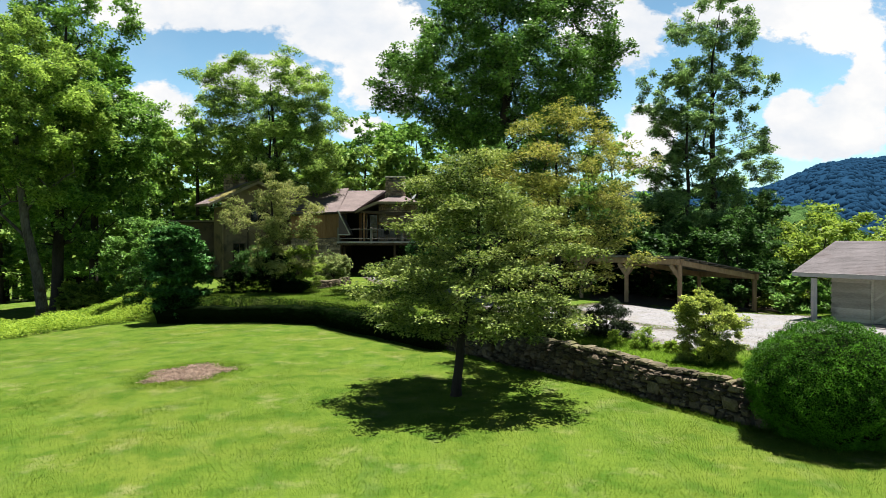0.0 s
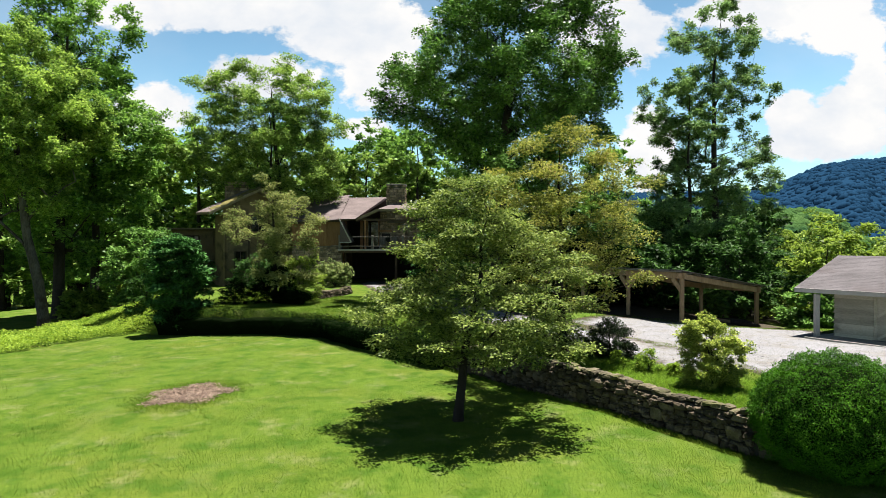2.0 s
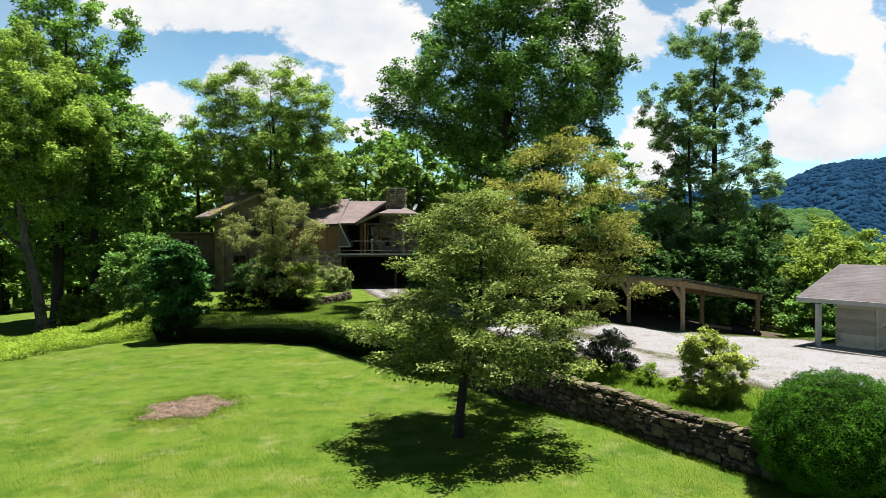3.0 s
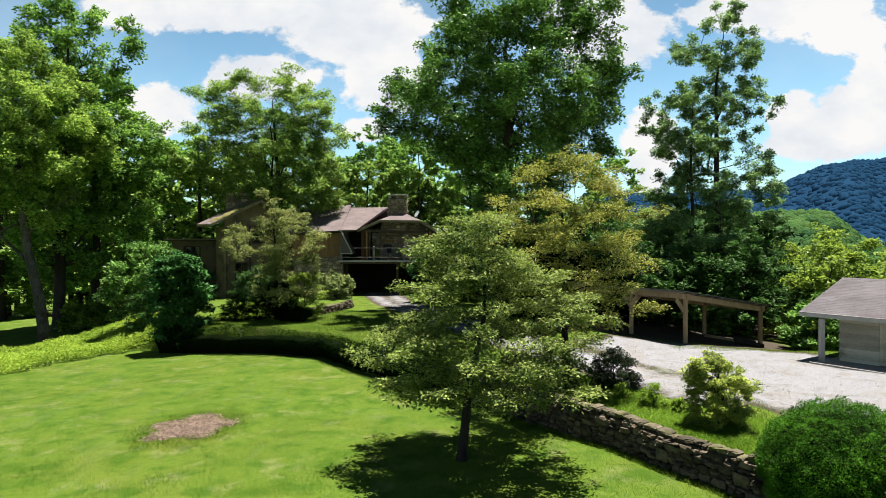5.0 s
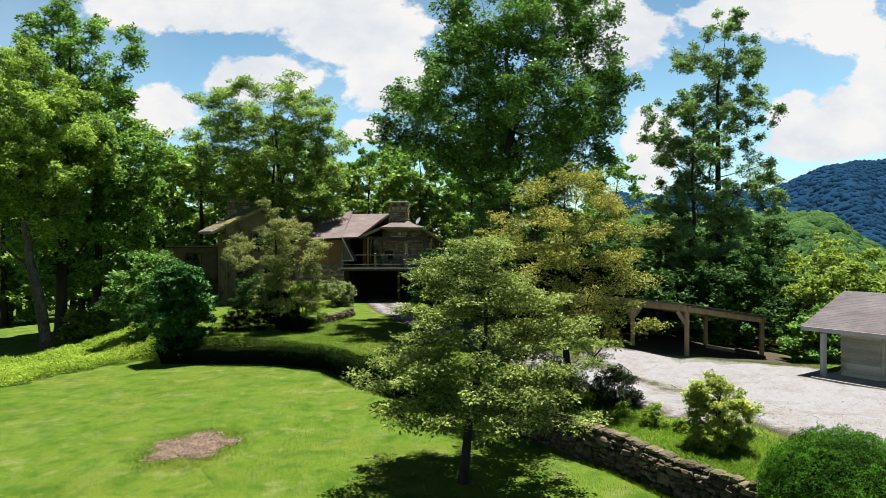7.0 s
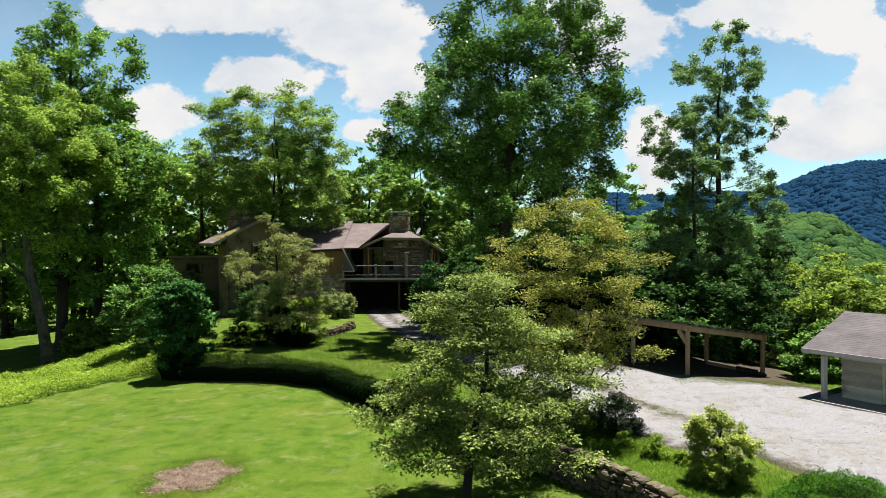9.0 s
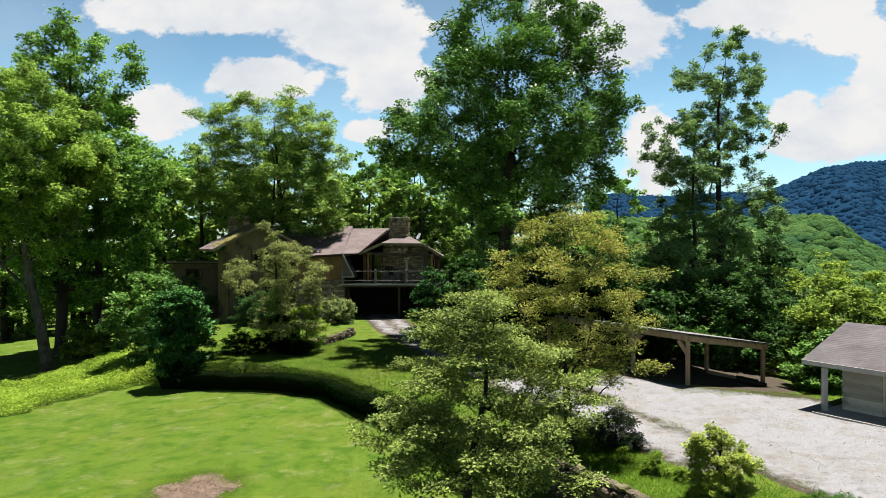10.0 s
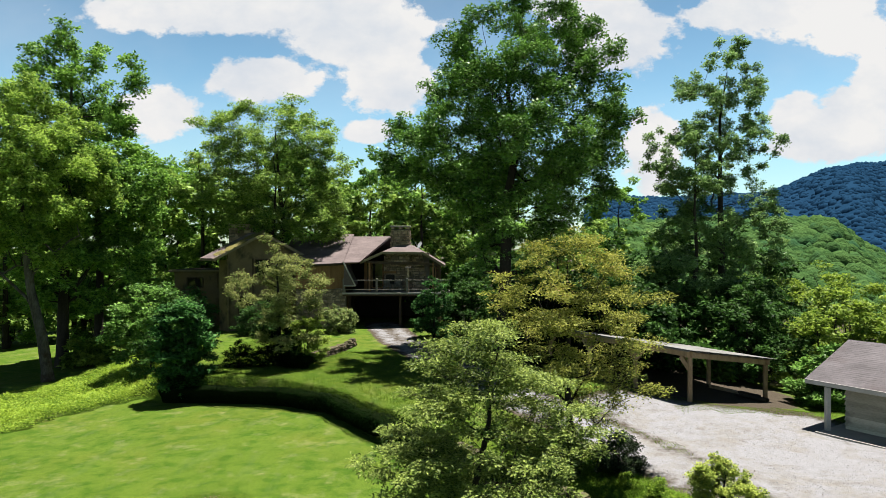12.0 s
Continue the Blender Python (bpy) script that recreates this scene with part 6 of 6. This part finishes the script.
def make_mulch():
    rng = np.random.default_rng(18)
    keep = lambda x, y: ((x + 7.3) / 1.12) ** 2 + ((y - 18.1) / 1.25) ** 2 < 0.85 + 0.3 * np.sin(5 * np.arctan2(y - 18.1, x + 7.3)) + rng.normal(0, 0.22, x.shape)
    p = scatter(rng, 4600, (-9, 16), (-5, 21), keep)
    p[:, 2] += 0.012 + 0.03 * rng.random(len(p)) * (1 - ((p[:, 0] + 7.3) / 1.7) ** 2).clip(0, 1)
    n = len(p)
    a = rng.uniform(0, np.pi, n)
    d = np.column_stack([np.cos(a), np.sin(a), rng.normal(0, 0.25, n)])
    s = np.column_stack([-np.sin(a), np.cos(a), rng.normal(0, 0.25, n)])
    L, W, T = rng.uniform(0.010, 0.034, (n, 1)), rng.uniform(0.005, 0.012, (n, 1)), np.array([[0, 0, 0.008]])
    v = np.stack([p + d * L * i + s * W * j + T * k for k in (0, 1) for i, j in ((-1, -1), (1, -1), (1, 1), (-1, 1))], 1).reshape(-1, 3)
    q = np.array([(4, 5, 6, 7), (0, 1, 5, 4), (1, 2, 6, 5), (2, 3, 7, 6), (3, 0, 4, 7)])
    f = (np.arange(n)[:, None, None] * 8 + q[None]).reshape(-1, 4)
    ob = raw("wood_chips", v, f, CHIP)
    tagged(ob, "patch of reddish wood chips on the lawn", "wood chips", kind="stuff")


make_mulch()


def make_grass():
    """Blades on the lawn, thinner with distance, and taller tufts along the wall and on the terrace."""
    rng = np.random.default_rng(28)

    def blades(p, height, width, bend=0.5):
        n = len(p)
        a = rng.uniform(0, 2 * np.pi, n)
        lean = rng.normal(0, bend, (n, 2))
        h = (height * rng.uniform(0.5, 1.3, n))[:, None]
        s = np.column_stack([np.cos(a), np.sin(a), np.zeros(n)]) * width * 0.5
        tip = p + np.column_stack([lean, np.ones(n)]) * h
        v = np.stack([p - s, p + s, tip], 1).reshape(-1, 3)
        return v, np.arange(3 * n).reshape(-1, 3)

    def lawn(x, y):
        s, a = edge_side(x, y)
        mul = ((x + 7.3) / 0.9) ** 2 + ((y - 18.1) / 1.1) ** 2 + rng.normal(0, 0.2, x.shape)
        return (s < -0.35) & (np.abs(x) < 0.76 * y + 1.0) & (rng.random(x.shape) < (13.0 / np.maximum(y, 7)) ** 1.6) & (mul > 1) & (a < 46) & (rng.random(x.shape) < 0.62 + 0.38 * np.sin(x * 1.3 + 2 * np.sin(y * 0.7)) * np.sin(y * 1.1 + 1.7 * np.sin(x * 0.6)))

    def terrace(x, y):
        s, a = edge_side(x, y)
        return (s > np.where(a > 15.5, 0.30, 0.15)) & (drive_mask(x, y) > 0.35) & (s < 9)

    v1, f1 = blades(scatter(rng, 210000, (-24, 6.5), (9, 34), lawn), 0.030, 0.0075, 0.45)
    v2, f2 = blades(scatter(rng, 70000, (-14, 12), (9, 46), terrace), 0.08, 0.014, 0.5)

    def verge(x, y):
        s, a = edge_side(x, y)
        return (s > 0.2) & (drive_mask(x, y) > 0.15) & (s < 3.2) & (a < 20)

    v4, f4 = blades(scatter(rng, 26000, (2, 12), (9.5, 22), verge), 0.11, 0.018, 1.2)

    def foot(x, y):
        s, a = edge_side(x, y)
        return (s < -0.22) & (s > -0.5) & (a < 27)
    v3, f3 = blades(scatter(rng, 9000, (0, 8), (9, 24), foot), 0.09, 0.012)

    def weeds(x, y):
        d = drive_mask(x, y)
        patch = np.sin(x * 1.9 + 1.1 * np.sin(y * 1.3)) * np.sin(y * 1.6 + 1.4 * np.sin(x * 0.9))
        rim = (d > -0.5 + 0.45 * patch) & (d < 0.3)
        yard = (np.abs(y - 27.3 + 0.03 * x) < 0.9 + 0.7 * patch) & (x > 9.5) & (x < 16.5)
        return (rim | yard) & (rng.random(x.shape) < 0.5)

    v5, f5 = blades(scatter(rng, 14000, (4, 14), (17, 32), weeds), 0.045, 0.013, 1.0)

    def ring(x, y):
        mul = ((x + 7.3) / 0.95) ** 2 + ((y - 18.1) / 1.15) ** 2
        return (mul > 0.7) & (rng.random(x.shape) < 1.6 - 0.45 * mul)

    v6, f6 = blades(scatter(rng, 6000, (-9.5, 15.5), (-5, 20), ring), 0.045, 0.013, 1.2)
    # turf hanging over the top of the bank's hedge
    line = EDGE[6:12]
    total = sum(math.dist(a, b) for a, b in zip(line[:-1], line[1:]))
    lip = []
    for _ in range(2400):
        p, d = along_line(line, rng.uniform(0.0, total - 1.5))
        side = Vector((d.y, -d.x))
        base = gz(*(p - side * 1.1)) if _ % 8 == 0 else base
        o = rng.uniform(-0.35, 0.6)
        lip.append((p.x + side.x * o, p.y + side.y * o, base + 0.90 + 0.06 * noise.noise(Vector((p.x * 1.3, p.y * 1.3, 1.8)))))
    v7, f7 = blades(np.array(lip), 0.10, 0.018, 1.0)
    v, f = joined([(v7, f7), (v1, f1), (v2, f2), (v3, f3), (v5, f5), (v6, f6)])
    tagged(raw("grass", v, f, GRASS), "short mown green grass with paler dry streaks", "grass", kind="stuff")
    tagged(raw("verge_grass", v4, f4, GRASS_LUSH), "lush green grass between the stone wall and the gravel", "grass", kind="stuff")


make_grass()


def make_pebbles():
    """Loose stones over the gravel yard, and leaf litter that gathers at its rims."""
    rng = np.random.default_rng(48)

    def on(x, y):
        d = drive_mask(x, y)
        heap = 0.5 + 0.5 * np.sin(x * 0.9 + 1.9 * np.sin(y * 0.6)) * np.sin(y * 0.8 + 1.5 * np.sin(x * 0.5))
        return (d < -0.1) & (x < 17) & (rng.random(x.shape) < heap * (16.0 / np.maximum(y, 12)) ** 2)

    p = scatter(rng, 7000, (5, 13), (17, 34), on)
    n = len(p)
    r = rng.uniform(0.007, 0.019, (n, 1)) * (1 + 0.8 * (rng.random((n, 1)) < 0.05))
    a = rng.uniform(0, np.pi, n)
    e1 = np.column_stack([np.cos(a), np.sin(a), np.zeros(n)]) * r * rng.uniform(0.8, 1.6, (n, 1))
    e2 = np.column_stack([-np.sin(a), np.cos(a), np.zeros(n)]) * r
    e3 = np.array([[0, 0, 1.0]]) * r * 0.7
    v = np.stack([p - e1, p - e2, p + e1, p + e2, p + e3 + e1 * 0.3, p + e3 - e1 * 0.3], 1).reshape(-1, 3)
    q = np.array([(0, 1, 5), (1, 4, 5), (1, 2, 4), (2, 3, 4), (3, 5, 4), (3, 0, 5)])
    f = (np.arange(n)[:, None, None] * 6 + q[None]).reshape(-1, 3)
    tagged(raw("gravel", v, f, PEBBLE), "loose pale grey gravel stones on the yard", "gravel", kind="stuff")

    def rim(x, y):
        d = drive_mask(x, y)
        patch = np.sin(x * 1.3 + 1.7 * np.sin(y * 0.8)) * np.sin(y * 1.1 + 1.2 * np.sin(x * 0.7))
        return (d < 0.4) & (rng.random(x.shape) < np.clip(0.12 + 0.6 * patch + 0.8 * (d > -0.9), 0, 1))

    p = scatter(rng, 1500, (5, 13), (17, 34), rim)
    p[:, 2] += 0.006
    v, f = leaf_arrays(rng, p, rng.normal(0, 1, p.shape) * (1, 1, 0.1), 0.055, width=0.45, up=6.0, droop=0.0)
    tagged(raw("leaf_litter", v, f, LITTER), "dry brown leaves and twigs scattered on the gravel", "leaf litter", kind="stuff")


make_pebbles()


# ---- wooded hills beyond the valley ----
# far woods: the blue of distance haze is mixed into the base colour
HILL_FAR_HAZE = material("far_hill_woods_haze", (0.006, 0.021, 0.046), (0.010, 0.032, 0.066), 0.03, 0.22, 1.0, 0.3, spec=0.0, bump_size=1.5)
HILL_NEAR = material("near_hill_woods", (0.012, 0.036, 0.012), (0.062, 0.112, 0.034), 0.08, 0.8, 1.0, 1.0, spec=0.0, stain=(0.020, 0.054, 0.026), stain_scale=0.05, bump_size=0.9)


def wooded_ridge(name, label, dist, deep, crest, span, grid, crowns, radius, rings, sides, mat, seed, sink=0.0):
    """A ridge that swells with treetops, each with its own leafy dome; crest gives (slope across, slope up) of its skyline."""
    rng = np.random.default_rng(seed)
    cu, cv = np.array(crest).T
    nu, nk = grid
    u, k = np.linspace(span[0], span[1], nu), np.linspace(0, 1, nk)

    def height(U, K):
        top = np.interp(U, cu, cv) * dist + 3.7 + 14
        return -14 + top * smooth(0, 1, K) + 0.07 * top * np.sin(U * 38 + K * 5) * K * (1 - K) * 4

    U, K = np.meshgrid(u, k)
    Y = dist - deep * (1 - K)
    v = np.concatenate([np.stack([U * Y, Y, height(U, K)], -1).reshape(-1, 3), np.stack([u * (dist + deep), np.full(nu, dist + deep), np.full(nu, -14.0)], -1)])
    i, j = np.meshgrid(np.arange(nk), np.arange(nu - 1), indexing="ij")
    a = i * nu + j
    f = np.stack([a, a + 1, a + nu + 1, a + nu], -1).reshape(-1, 4)
    root = thing(name, label, "hill", (0, 0, 0), kind="structure")
    raw("slope", v, f, mat, root, smooth=True)
    cu_, ck = rng.uniform(span[0], span[1], crowns), rng.uniform(0.05, 1.0, crowns) ** 0.85
    y = dist - deep * (1 - ck)
    c = np.column_stack([cu_ * y, y, height(cu_, ck)])
    r = radius * rng.uniform(0.55, 1.4, crowns)
    c[:, 2] -= sink * r
    tall = rng.uniform(0.7, 1.15, crowns)
    # a lumpy dome for each crown
    th, ph = np.meshgrid(np.linspace(0.30, 0.62 * np.pi, rings), np.linspace(0, 2 * np.pi, sides, endpoint=False), indexing="ij")
    d = np.stack([np.sin(th) * np.cos(ph), np.sin(th) * np.sin(ph), np.cos(th)], -1).reshape(-1, 3)
    n = np.arange(crowns)[:, None]
    lump = 1 + 0.10 * np.sin(d[:, 0] * 5 + n * 1.3) * np.sin(d[:, 1] * 5 + n * 1.7) + 0.05 * np.sin(d[:, 2] * 6 + d[:, 0] * 4 + n * 0.6) + rng.normal(0, 0.03, (crowns, len(d)))
    scale = np.stack([np.ones(crowns), np.ones(crowns), tall], -1)
    v = (c[:, None] + d[None] * (r[:, None] * lump)[..., None] * scale[:, None]).reshape(-1, 3)
    i, j = np.meshgrid(np.arange(rings - 1), np.arange(sides), indexing="ij")
    e = (j + 1) % sides
    q = np.stack([i * sides + j, (i + 1) * sides + j, (i + 1) * sides + e, i * sides + e], -1).reshape(-1, 4)
    cap = np.array([(0, k, k + 1, k + 2) if k + 2 < sides else (0, k, k + 1, k + 1) for k in range(1, sides - 1, 2)])
    cap = cap[cap[:, 2] != cap[:, 3]]
    f = (n[:, :, None] * len(d) + np.concatenate([q, cap])[None]).reshape(-1, 4)
    raw("treetops", v, f, mat, root, smooth=True)["kind"] = "stuff"


wooded_ridge("far_hill", "high wooded hill on the skyline, tinted blue for haze", 1000, 520,
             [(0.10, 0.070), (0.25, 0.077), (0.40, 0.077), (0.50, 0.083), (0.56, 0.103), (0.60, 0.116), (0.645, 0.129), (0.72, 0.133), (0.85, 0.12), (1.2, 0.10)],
             (0.22, 0.76), (120, 40), 3800, 5.4, 3, 6, HILL_FAR_HAZE, 5, sink=0.5)
wooded_ridge("near_hill", "lower wooded green ridge across the valley", 330, 230,
             [(0.05, 0.030), (0.20, 0.036), (0.32, 0.040), (0.45, 0.042), (0.54, 0.044), (0.60, 0.040), (0.64, 0.014), (0.70, -0.020), (1.1, -0.02)],
             (0.22, 0.76), (120, 50), 2100, 3.4, 4, 8, HILL_NEAR, 6)
